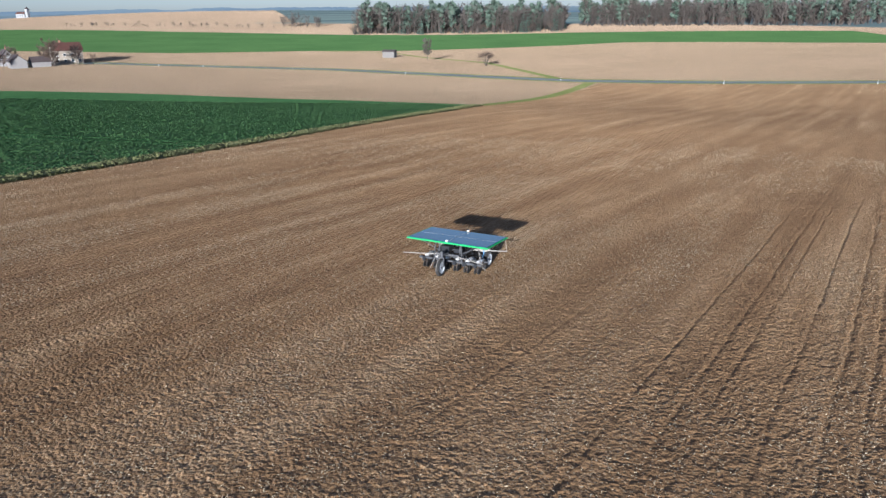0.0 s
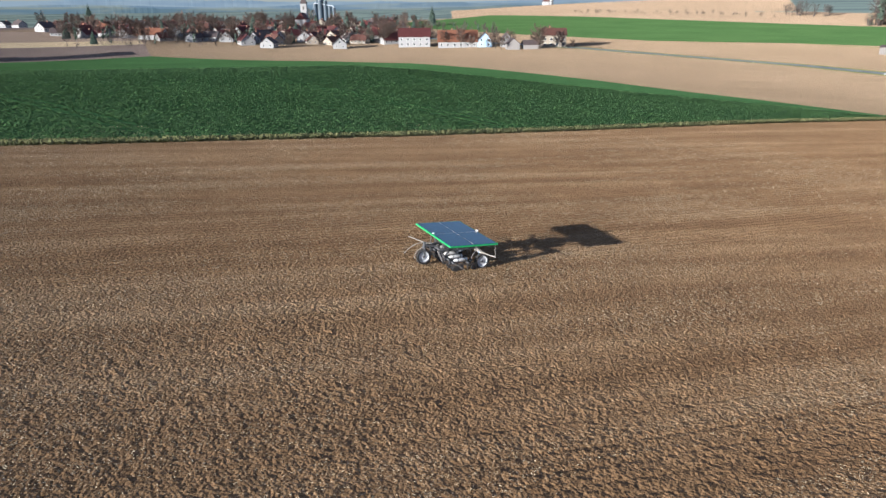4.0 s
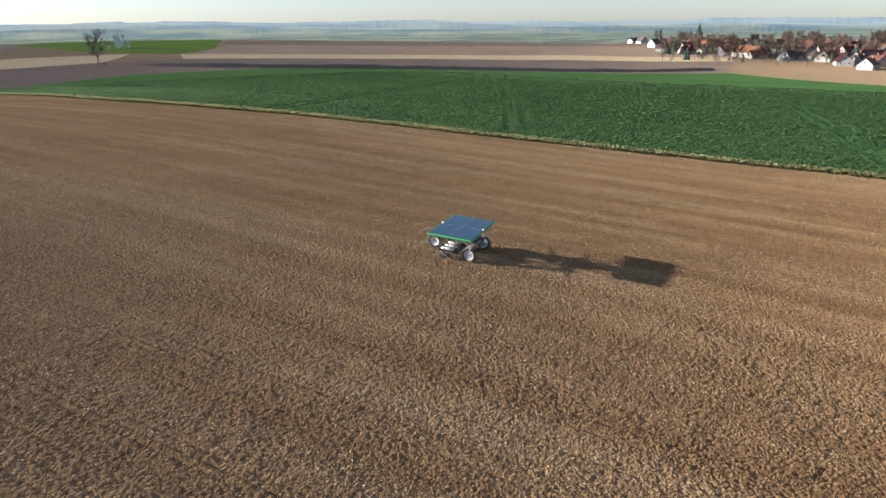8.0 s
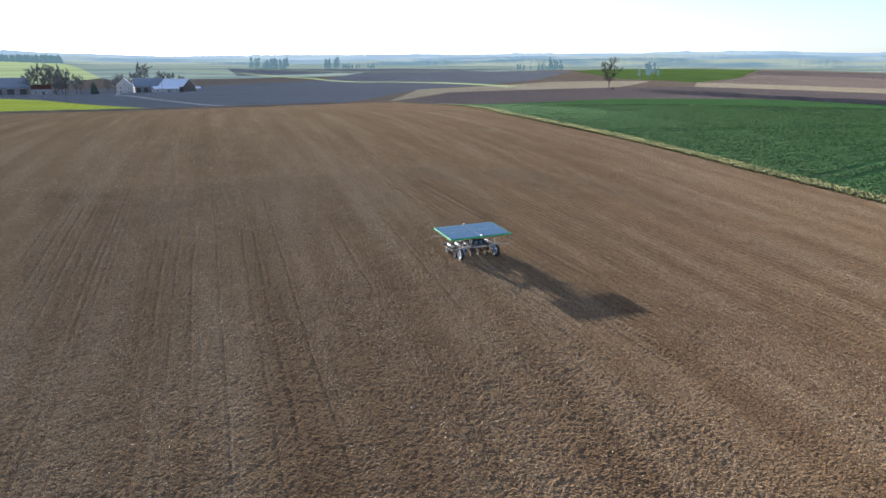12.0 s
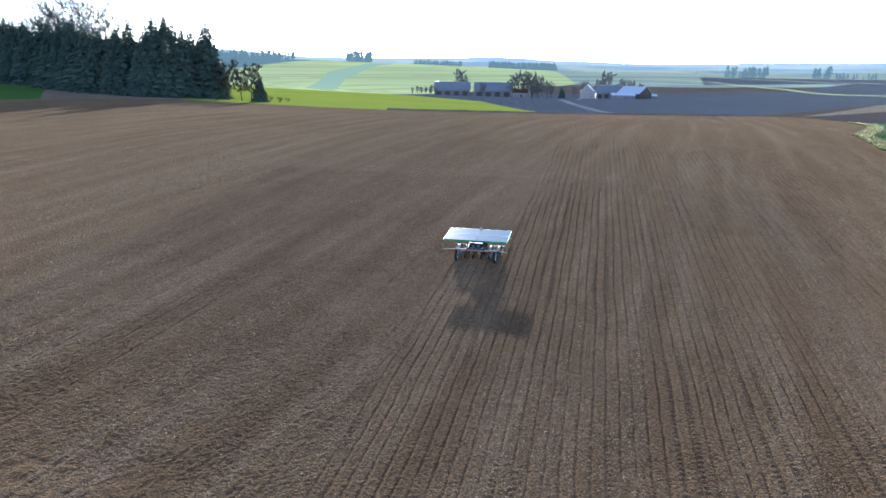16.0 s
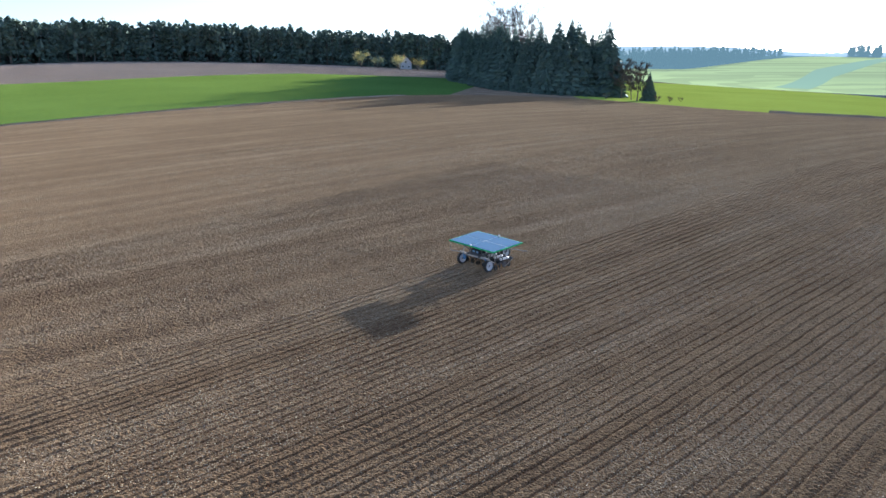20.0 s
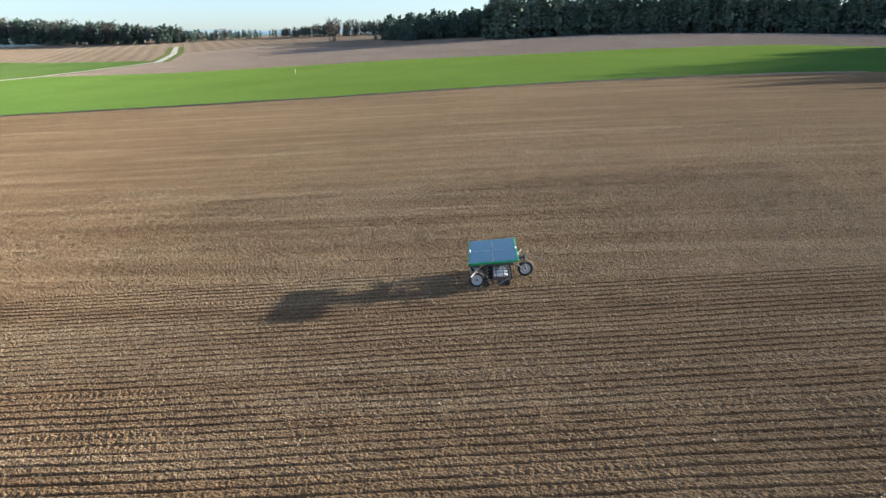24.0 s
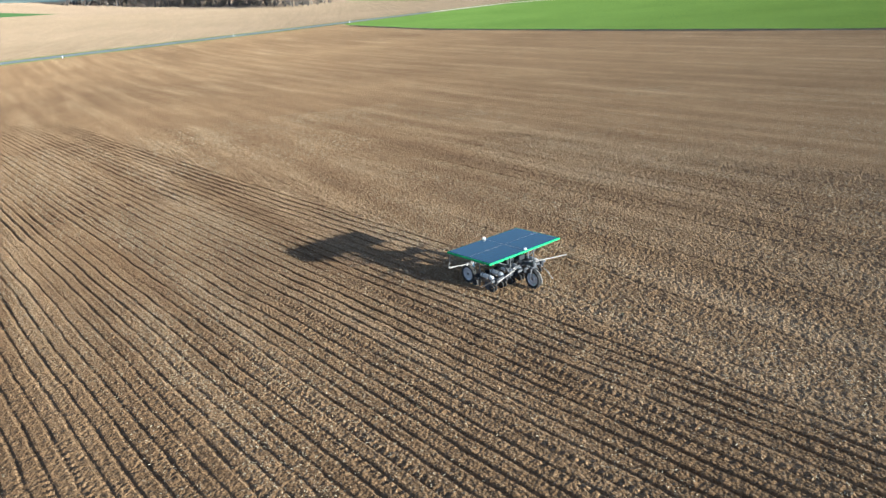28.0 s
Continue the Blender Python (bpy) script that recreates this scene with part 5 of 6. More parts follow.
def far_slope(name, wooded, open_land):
    """Hills at the horizon: woods and open land, with haze painted in as glowing colours."""
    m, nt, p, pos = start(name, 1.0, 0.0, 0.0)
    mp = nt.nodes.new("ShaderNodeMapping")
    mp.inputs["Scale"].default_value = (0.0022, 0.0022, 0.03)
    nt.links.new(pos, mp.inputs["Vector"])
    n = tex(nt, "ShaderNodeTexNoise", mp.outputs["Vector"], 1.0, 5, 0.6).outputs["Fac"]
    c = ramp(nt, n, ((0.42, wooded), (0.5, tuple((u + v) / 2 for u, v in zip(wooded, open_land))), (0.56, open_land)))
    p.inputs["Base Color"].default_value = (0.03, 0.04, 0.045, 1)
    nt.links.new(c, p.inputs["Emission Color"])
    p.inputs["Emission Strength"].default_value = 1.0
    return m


def ridge(name, dist, drop, swing, seed, mat, label):
    """A range of hills round the horizon, with lumps of wood along its top."""
    az = np.linspace(170, 530, 2881)
    el = np.interp(az, [a for a, _ in SKYLINE], [e for _, e in SKYLINE]) - drop
    el = el + swing * (grain(az, az * 0 + seed, 11.0, seed) - 0.5) + 0.4 * swing * (grain(az, az * 0 + seed, 3.7, seed + 5) - 0.5)
    woods = np.clip(6 * (grain(az, az * 0, 2.6, seed + 2) - 0.5), 0, 1)
    el = el + woods * (0.07 + 0.05 * (grain(az, az * 0, 0.22, seed + 1) - 0.5)) + 0.015 * (grain(az, az * 0, 0.5, seed + 3) - 0.5)
    top = 9.5 + dist * np.tan(np.radians(el))
    vs, fs = [], []
    for a, t in zip(az, top):
        s, c = math.sin(radians(a)), math.cos(radians(a))
        vs += [(s * (dist - 500), c * (dist - 500), -60), (s * dist, c * dist, t), (s * (dist + 150), c * (dist + 150), -60)]
    for i in range(len(az) - 1):
        for k in range(2):
            fs.append((3 * i + k, 3 * i + k + 1, 3 * i + k + 4, 3 * i + k + 3))
    sheet(name, vs, fs, mat, label, "hills")


# each range glows in its own haze colours, paler with distance
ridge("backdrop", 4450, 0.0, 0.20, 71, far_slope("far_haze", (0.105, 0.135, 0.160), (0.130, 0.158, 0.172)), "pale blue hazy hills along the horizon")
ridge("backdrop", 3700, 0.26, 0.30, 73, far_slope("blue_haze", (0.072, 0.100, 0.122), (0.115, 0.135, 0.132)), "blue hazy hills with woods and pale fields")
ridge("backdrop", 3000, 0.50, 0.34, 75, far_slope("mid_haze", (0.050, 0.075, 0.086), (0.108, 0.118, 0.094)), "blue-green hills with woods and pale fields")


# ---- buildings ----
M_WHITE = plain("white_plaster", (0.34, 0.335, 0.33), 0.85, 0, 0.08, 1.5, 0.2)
M_CREAM = plain("cream_plaster", (0.34, 0.29, 0.23), 0.85, 0, 0.08, 1.5, 0.2)
M_SKYWALL = plain("blue_plaster", (0.42, 0.58, 0.72), 0.85, 0, 0.08, 1.5, 0.2)
M_GREYWOOD = plain("grey_boards", (0.27, 0.25, 0.235), 0.85, 0, 0.25, 2.0, 0.4)
M_DARKWOOD = plain("dark_boards", (0.10, 0.085, 0.075), 0.85, 0, 0.25, 2.0, 0.4)
M_HUT = plain("weathered_grey_boards", (0.19, 0.175, 0.16), 0.9, 0, 0.25, 2.0, 0.4)
M_PANE = plain("window_glass", (0.04, 0.05, 0.06), 0.12, 0, 0.2, 2.0)
M_FRAME = plain("window_frame_paint", (0.7, 0.68, 0.64), 0.6, 0, 0.1, 4)
M_BRICK = plain("chimney_brick", (0.34, 0.17, 0.11), 0.9, 0, 0.2, 6, 0.3)
M_METAL = plain("pale_sheet_roof", (0.62, 0.66, 0.70), 0.35, 0.4, 0.12, 1.0)
M_CONC = plain("concrete", (0.45, 0.46, 0.46), 0.85, 0, 0.15, 1.0, 0.3)
M_SILO = plain("blue_grey_cladding", (0.065, 0.090, 0.115), 0.6, 0.0, 0.15, 0.3)
M_POST = plain("white_post", (0.8, 0.8, 0.78), 0.5, 0, 0.1, 8)


def tiles(name, col):
    m, nt, p, pos = start(name, 0.8, 0.0, 0.3)
    co = nt.nodes.new("ShaderNodeTexCoord").outputs["Object"]
    sep = nt.nodes.new("ShaderNodeSeparateXYZ")
    nt.links.new(co, sep.inputs[0])
    row = calc(nt, "PINGPONG", sep.outputs[2], 0.14)
    n = tex(nt, "ShaderNodeTexNoise", co, 0.8, 4).outputs["Fac"]
    n2 = tex(nt, "ShaderNodeTexNoise", co, 7.0, 2).outputs["Fac"]
    f = calc(nt, "MULTIPLY_ADD", n2, 0.5, calc(nt, "MULTIPLY", n, 0.5))
    nt.links.new(ramp(nt, f, ((0.3, tuple(c * 0.7 for c in col)), (0.7, tuple(c * 1.25 for c in col)))), p.inputs["Base Color"])
    nt.links.new(bump(nt, row, 0.8, 0.3), p.inputs["Normal"])
    return m


M_RED = tiles("red_tiles", (0.080, 0.022, 0.020))
M_ORANGE = tiles("orange_tiles", (0.18, 0.074, 0.042))
M_DARKROOF = tiles("dark_tiles", (0.085, 0.065, 0.062))
M_SLATE = tiles("grey_slates", (0.24, 0.26, 0.29))
M_BROWNROOF = tiles("brown_tiles", (0.105, 0.046, 0.034))


def house(name, w, l, eave, rise, wall_mat, roof_mat, label, category="house", over=0.5, floors=2, chimney=True, windows=True, group=""):
    """A gabled house: w across the gable, l along the ridge (y); origin at the ground."""
    ob = thing(name, Matrix(), label, category, group)
    bm = B()
    prof = [(-w / 2, -2.5), (w / 2, -2.5), (w / 2, eave), (0, eave + rise), (-w / 2, eave)]
    a = [bm.verts.new((x, -l / 2, z)) for x, z in prof]
    b = [bm.verts.new((x, l / 2, z)) for x, z in prof]
    bm.faces.new(a)
    bm.faces.new(b[::-1])
    for k in range(5):
        bm.faces.new((a[k], b[k], b[(k + 1) % 5], a[(k + 1) % 5]))
    bmesh.ops.recalc_face_normals(bm, faces=bm.faces)
    wall = part("wall", bm, wall_mat, ob)
    sl = math.hypot(w / 2, rise)
    drop = over * rise / (w / 2)
    bm = B()
    for s in (-1, 1):
        p = [(s * (w / 2 + over), eave - drop + 0.06), (0, eave + rise + 0.06)]
        vs = []
        for y in (-l / 2 - over, l / 2 + over):
            for x, z in p:
                vs.append(bm.verts.new((x, y, z)))
                vs.append(bm.verts.new((x, y, z + 0.22)))
        f = [(0, 1, 3, 2), (4, 6, 7, 5), (0, 4, 5, 1), (2, 3, 7, 6), (1, 5, 7, 3), (0, 2, 6, 4)]
        for q in f:
            bm.faces.new([vs[i] for i in q])
    bmesh.ops.recalc_face_normals(bm, faces=bm.faces)
    roof = part("roof", bm, roof_mat, ob)
    if category == "barn":
        for s in (-1, 1):
            for k in range(4):
                y = -l / 2 + l * (k + 0.5) / 4
                d = part("barn_door", box(B(), (s * (w / 2 + 0.03), y, 1.9), (0.12, l / 7, 3.8), bevel=0.02), M_DARKWOOD, wall)
                part("door_frame", box(B(), (s * (w / 2 + 0.05), y, 3.95), (0.2, l / 6, 0.22), bevel=0.02), M_FRAME, d)
            part("gable_door", box(B(), (0, s * (l / 2 + 0.03), 1.9), (3.6, 0.12, 3.8), bevel=0.02), M_DARKWOOD, wall)
            part("loft_hatch", box(B(), (0, s * (l / 2 + 0.03), eave + 1.2), (1.4, 0.12, 1.5), bevel=0.02), M_DARKWOOD, wall)
        part("ridge_cap", box(B(), (0, 0, eave + rise + 0.3), (0.5, l + 2 * over, 0.14), bevel=0.03), M_FRAME, roof)
    if chimney:
        part("chimney", box(B(), (w * 0.12, l * 0.15, eave + rise + 0.35), (0.6, 0.6, 1.6), bevel=0.03), M_BRICK, roof)
    if windows:
        step = 2.7
        for fl in range(floors):
            z = 1.5 + fl * step
            if z + 0.8 > eave:
                break
            n = max(2, int(l / 3.2))
            for s in (-1, 1):
                for k in range(n):
                    y = -l / 2 + l * (k + 0.5) / n
                    win = part("window", box(B(), (s * (w / 2 + 0.015), y, z), (0.10, 1.25, 1.35), bevel=0.01), M_FRAME, ob)
                    part("pane", box(B(), (s * (w / 2 + 0.05), y, z), (0.06, 1.0, 1.1)), M_PANE, win)
        for s in (-1, 1):
            for fl in range(floors + 1):
                z = 1.5 + fl * step
                half = w / 2 if z < eave else w / 2 * (1 - (z + 0.8 - eave) / rise)
                if half < 0.9:
                    continue
                for x in ((-w * 0.25, w * 0.25) if half > w * 0.36 else (0.0,)):
                    win = part("window", box(B(), (x, s * (l / 2 + 0.015), z), (1.2, 0.10, 1.35), bevel=0.01), M_FRAME, ob)
                    part("pane", box(B(), (x, s * (l / 2 + 0.05), z), (0.95, 0.06, 1.1)), M_PANE, win)
        part("door", box(B(), (w / 2 + 0.02, l * 0.08, 1.05), (0.12, 1.1, 2.1), bevel=0.01), M_BROWNROOF, wall)
    return ob


def set_down(model, spots):
    for x, y, turn, s in spots:
        copy_thing(model, on_land(x, y, turn) @ Matrix.Scale(s, 4))
    remove(model)


VG = "village houses"
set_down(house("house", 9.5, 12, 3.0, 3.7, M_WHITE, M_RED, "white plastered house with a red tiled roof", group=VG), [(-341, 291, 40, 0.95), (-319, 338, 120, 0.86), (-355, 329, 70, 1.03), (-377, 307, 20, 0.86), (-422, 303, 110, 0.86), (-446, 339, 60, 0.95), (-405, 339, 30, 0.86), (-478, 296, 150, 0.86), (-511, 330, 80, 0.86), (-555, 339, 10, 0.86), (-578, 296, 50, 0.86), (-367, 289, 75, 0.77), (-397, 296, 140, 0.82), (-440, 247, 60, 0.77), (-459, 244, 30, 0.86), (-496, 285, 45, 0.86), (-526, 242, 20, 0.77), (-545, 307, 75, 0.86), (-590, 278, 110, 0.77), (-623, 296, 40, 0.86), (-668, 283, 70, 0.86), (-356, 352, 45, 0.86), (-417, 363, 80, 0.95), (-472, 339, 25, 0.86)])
set_down(house("house", 9, 11, 3.0, 3.7, M_WHITE, M_DARKROOF, "white gabled house with a dark roof", group=VG), [(-287, 269, 45, 0.86), (-324, 248, 35, 0.86), (-384, 251, 120, 0.86), (-367, 271, 40, 0.82), (-402, 276, 100, 0.86), (-345, 265, 130, 0.77), (-439, 312, 30, 0.86), (-511, 206, 20, 0.95), (-649, 245, 100, 0.86), (-706, 256, 30, 0.86), (-618, 256, 60, 0.77), (-490, 267, 140, 0.86), (-534, 283, 30, 0.86), (-313, 303, 60, 0.86)])
set_down(house("house", 10, 15, 3.0, 3.8, M_CREAM, M_BROWNROOF, "cream plastered house with a brown tiled roof", group=VG), [(-465, 292, 35, 0.86), (-391, 318, 95, 0.95), (-333, 310, 15, 0.86), (-449, 379, 60, 0.95), (-499, 372, 120, 0.86), (-421, 262, 65, 0.86), (-568, 260, 120, 0.77), (-600, 328, 20, 0.86), (-293, 327, 100, 0.86), (-382, 359, 20, 0.95)])
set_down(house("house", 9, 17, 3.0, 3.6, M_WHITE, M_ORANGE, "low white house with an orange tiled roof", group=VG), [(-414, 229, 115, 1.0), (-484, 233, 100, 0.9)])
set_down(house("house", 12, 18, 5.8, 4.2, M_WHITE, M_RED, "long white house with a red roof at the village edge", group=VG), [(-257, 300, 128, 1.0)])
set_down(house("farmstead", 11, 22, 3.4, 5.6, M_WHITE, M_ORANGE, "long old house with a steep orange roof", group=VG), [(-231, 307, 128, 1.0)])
set_down(house("house", 9, 9, 4.2, 4.2, M_SKYWALL, M_DARKROOF, "light blue gabled annex beside the orange roof", group=VG), [(-218, 315, 38, 0.9)])
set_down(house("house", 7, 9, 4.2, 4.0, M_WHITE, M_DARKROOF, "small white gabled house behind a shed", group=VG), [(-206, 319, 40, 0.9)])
set_down(house("house", 11, 13, 6.4, 3.2, M_CREAM, M_BROWNROOF, "cream house with a shallow brown roof at the road", group=VG), [(-182, 329, 125, 1.0)])
set_down(house("shed", 6.5, 10, 3.0, 2.6, M_GREYWOOD, M_DARKROOF, "grey boarded shed in front of the houses", "shed", 0.4, 1, False, False), [(-193, 305, 40, 1.0), (-185, 310, 130, 0.8)])
set_down(house("hut", 4.2, 6.4, 3.0, 0.7, M_HUT, M_DARKROOF, "small grey wooden field hut with a dark roof", "hut", 0.3, 1, False, False), [(-25, 347, 75, 1.0)])
# the farm below the crest
FG = "farm buildings"
set_down(house("barn", 14, 30, 5.0, 6.0, M_GREYWOOD, M_SLATE, "long grey barn with a slate roof in the valley", "barn", 0.7, 1, False, False, FG), [(-152, -564, 72, 1.0), (-186, -555, 72, 1.05)])
set_down(house("shed", 8, 12, 4.2, 2.6, M_WHITE, M_BROWNROOF, "low white outbuilding at the farm", "shed", 0.5, 1, False, True, FG), [(-205, -538, 72, 1.0)])
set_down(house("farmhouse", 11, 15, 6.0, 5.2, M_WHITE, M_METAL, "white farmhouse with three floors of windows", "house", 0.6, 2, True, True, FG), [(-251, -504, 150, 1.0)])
set_down(house("barn", 13, 22, 5.0, 5.5, M_GREYWOOD, M_SLATE, "grey boarded barn behind the farmhouse", "barn", 0.7, 1, False, False, FG), [(-276, -515, 70, 1.0)])
set_down(house("barn", 15, 22, 4.6, 5.0, M_DARKWOOD, M_METAL, "barn with a bright sheet-metal roof", "barn", 0.7, 1, False, False, FG), [(-285, -488, 20, 1.0)])
set_down(house("shed", 9, 18, 3.0, 1.6, M_WHITE, M_METAL, "low white shed with a sheet roof", "shed", 0.4, 1, False, True, FG), [(-271, -482, 75, 1.0), (-302, -495, 70, 0.7)])
set_down(house("forest_house", 7, 9, 4.0, 3.4, M_WHITE, M_BROWNROOF, "small white house at the forest edge", "house", 0.5, 1, True, True), [(161, -314, 30, 0.9)])


# the village behind its first rows: roofs close together
HOMES = random.Random(77)
taken = []


def free_plots(count, near=0.0, deep=150.0, gap=14.0):
    """Building plots in the village, between near and deep metres behind its front row."""
    out = []
    while len(out) < count:
        a = HOMES.uniform(293, 318)
        front = np.interp(a, (291, 296, 303, 318), (555, 500, 458, 440))
        far = front + near + (deep - near) * HOMES.random() * min(1.0, (a - 290) / 9)
        x, y = 25 + far * math.sin(radians(a)), -15 + far * math.cos(radians(a))
        if all(math.hypot(x - p, y - q) > gap for p, q in taken):
            taken.append((x, y))
            out.append((x, y, HOMES.uniform(0, 180), HOMES.uniform(0.75, 0.95)))
    return out


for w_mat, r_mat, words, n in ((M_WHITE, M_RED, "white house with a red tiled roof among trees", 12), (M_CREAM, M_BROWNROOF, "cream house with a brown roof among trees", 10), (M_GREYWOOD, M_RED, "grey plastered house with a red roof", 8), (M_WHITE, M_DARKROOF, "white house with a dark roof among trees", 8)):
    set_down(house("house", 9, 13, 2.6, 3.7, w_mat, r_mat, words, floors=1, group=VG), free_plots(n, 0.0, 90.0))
for w_mat, r_mat, words, n in ((M_CREAM, M_RED, "cream house with a red roof deep in the village", 34), (M_GREYWOOD, M_DARKROOF, "grey house with a dark roof deep in the village", 22), (M_GREYWOOD, M_BROWNROOF, "grey house with a brown roof deep in the village", 22), (M_WHITE, M_ORANGE, "white house with an orange roof deep in the village", 10)):
    set_down(house("house", 10, 14, 2.8, 3.9, w_mat, r_mat, words, windows=False, group=VG), free_plots(n, 40.0, 300.0))


def church():
    ob = thing("church", on_land(-450, 387, 40), "white village church tower with a dark pointed cap", "church")
    part("tower", box(B(), (0, 0, 8), (5, 5, 24), bevel=0.1), M_WHITE, ob)
    bm = B()
    bmesh.ops.create_cone(bm, cap_ends=True, segments=4, radius1=4.0, radius2=0.05, depth=6, matrix=Matrix.Translation((0, 0, 23)) @ Matrix.Rotation(radians(45), 4, "Z"))
    part("spire", bm, M_DARKROOF, ob)
    for a in range(4):
        m = Matrix.Rotation(radians(90 * a), 4, "Z")
        part("belfry_opening", box(B(), m @ Vector((0, 2.52, 16.5)), (1.3, 0.14, 2.4), (0, 0, 90 * a)), M_DARKWOOD, ob)
    nave = part("nave", box(B(), (0, -12, 3), (9, 19, 10)), M_WHITE, ob)
    bm = B()
    a = [bm.verts.new(p) for p in ((-5, -22, 7.8), (5, -22, 7.8), (0, -22, 13))]
    b = [bm.verts.new(p) for p in ((-5, -2.6, 7.8), (5, -2.6, 7.8), (0, -2.6, 13))]
    bm.faces.new(a), bm.faces.new(b[::-1])
    for k in range(3):
        bm.faces.new((a[k], b[k], b[(k + 1) % 3], a[(k + 1) % 3]))
    bmesh.ops.recalc_face_normals(bm, faces=bm.faces)
    part("roof", bm, M_RED, ob)


church()


def chapel():
    ob = thing("chapel", on_land(-567, 990, 70), "small white chapel on a far hill", "chapel")
    part("tower", box(B(), (0, -8, 4), (4, 4, 14), bevel=0.05), M_WHITE, ob)
    bm = B()
    bmesh.ops.create_cone(bm, cap_ends=True, segments=4, radius1=3.2, radius2=0.05, depth=3, matrix=Matrix.Translation((0, -8, 12.5)) @ Matrix.Rotation(radians(45), 4, "Z"))
    part("spire", bm, M_DARKROOF, ob)
    part("nave", box(B(), (0, 2, 1), (7, 16, 8), bevel=0.05), M_WHITE, ob)
    bm = B()
    a = [bm.verts.new(p) for p in ((-4, -6.2, 4.9), (4, -6.2, 4.9), (0, -6.2, 7.6))]
    b = [bm.verts.new(p) for p in ((-4, 10.5, 4.9), (4, 10.5, 4.9), (0, 10.5, 7.6))]
    bm.faces.new(a), bm.faces.new(b[::-1])
    for k in range(3):
        bm.faces.new((a[k], b[k], b[(k + 1) % 3], a[(k + 1) % 3]))
    bmesh.ops.recalc_face_normals(bm, faces=bm.faces)
    part("roof", bm, M_BROWNROOF, ob)
    for y in (-2, 2, 6):
        for s in (-1, 1):
            part("window", box(B(), (s * 3.52, y, 2.6), (0.12, 1.0, 2.2)), M_PANE, ob)


chapel()


def silo_works():
    ob = thing("silo_works", on_land(-773, 704, 45) @ Matrix.Scale(0.66, 4), "tall blue-grey silo building beyond the village", "silo")
    for k, (x, hgt, w) in enumerate(((-14, 34, 10), (-3, 42, 11), (8, 40, 9), (17, 30, 8), (26, 26, 7))):
        t = part("silo", rod(B(), (x, 0, -4), (x, 0, hgt), w / 2, n=20), M_SILO, ob)
        part("cap", rod(B(), (x, 0, hgt), (x, 0, hgt + 1.6), w / 2 + 0.3, 0.8, 20), M_CONC, t)
    part("head_house", box(B(), (-3, 9, 22), (16, 10, 52), bevel=0.1), M_SILO, ob)
    part("conveyor", beam(B(), (-14, -3, 36), (26, -3, 29), 2, 2), M_METAL, ob)


silo_works()


def post(label):
    ob = thing("marker_post", Matrix(), label, "post", "road marker posts")
    part("shaft", box(B(), (0, 0, 0.5), (0.14, 0.12, 1.1), bevel=0.02), M_POST, ob)
    part("band", box(B(), (0, 0, 0.82), (0.15, 0.13, 0.2)), M_BLACK, ob)
    return ob


set_down(post("white roadside marker post with a black band"), [(-59.1, 264.0, 30, 0.95), (-12.1, 232.2, 30, 0.95), (37.5, 194.5, 30, 0.95), (78.6, 170.1, 25, 0.95), (-103, 289, 30, 0.95), (-128, 304, 30, 0.95), (112.2, 155.1, 35, 0.95), (153.9, 132.9, 35, 0.95), (186.8, 112.1, 35, 0.95)])


def power_pole(x, y, h):
    ob = thing("utility_pole", on_land(x, y, 30), "grey wooden utility pole", "pole")
    part("shaft", rod(B(), (0, 0, -0.5), (0, 0, h), 0.16, 0.10, 8), M_GREYWOOD, ob)
    part("crossarm", box(B(), (0, 0, h - 0.6), (1.8, 0.12, 0.14)), M_GREYWOOD, ob)


power_pole(-233, -422, 8.5)
power_pole(-586, 29, 5.5)


def car(x, y, turn, col, label):
    ob = thing("parked_car", on_land(x, y, turn), label, "car")
    bm = box(B(), (0, 0, 0.62), (1.75, 4.2, 0.62), bevel=0.18)
    body = part("body", bm, col, ob)
    part("cabin", box(B(), (0, -0.2, 1.15), (1.5, 2.2, 0.6), bevel=0.22), M_PANE, body)
    for sx in (-0.8, 0.8):
        for sy in (-1.3, 1.3):
            part("wheel", rod(B(), (sx - 0.1, sy, 0.32), (sx + 0.1, sy, 0.32), 0.32, n=14), M_RUBBER, ob)


car(70.9, -213.7, 80, M_METAL, "silver-blue car parked under the spruces")
car(-154, -609, 60, M_WHITE, "white car in the farm yard")
car(-162, -606, 40, M_WHITE, "white car in the farm yard")


def marker(x, y):
    ob = thing("marker_stake", on_land(x, y, 20), "thin white stake standing in the wheat", "stake")
    part("shaft", box(B(), (0, 0, 0.6), (0.07, 0.07, 1.2), bevel=0.01), M_POST, ob)
    part("foot", box(B(), (0, 0, 0.03), (0.4, 0.4, 0.06), bevel=0.01), M_GREYWOOD, ob)


marker(180.5, -34.2)

# earth bank and farm road
def earth_ridge(name, line, rims, mat, label, category):
    """A bank of earth along a line; rims are (offset, height) across it."""
    bm = B()
    prev = None
    for i, (x, y) in enumerate(line):
        q, p0 = line[min(i + 1, len(line) - 1)], line[max(i - 1, 0)]
        d = Vector((q[0] - p0[0], q[1] - p0[1])).normalized()
        nrm = Vector((d.y, -d.x))
        cur = []
        for off, hh in rims:
            hh = hh * (0.3 if i == 0 else 0.8 + 0.4 * lattice(i, i, 3)) if hh > 0 else hh
            px, py = x + nrm.x * off, y + nrm.y * off
            cur.append(bm.verts.new((px, py, float(relief(px, py)) + hh)))
        if prev:
            for k in range(len(rims) - 1):
                bm.faces.new((prev[k], cur[k], cur[k + 1], prev[k + 1]))
        prev = cur
    tagged(part(name, bm, mat, None), label, category, kind="structure")


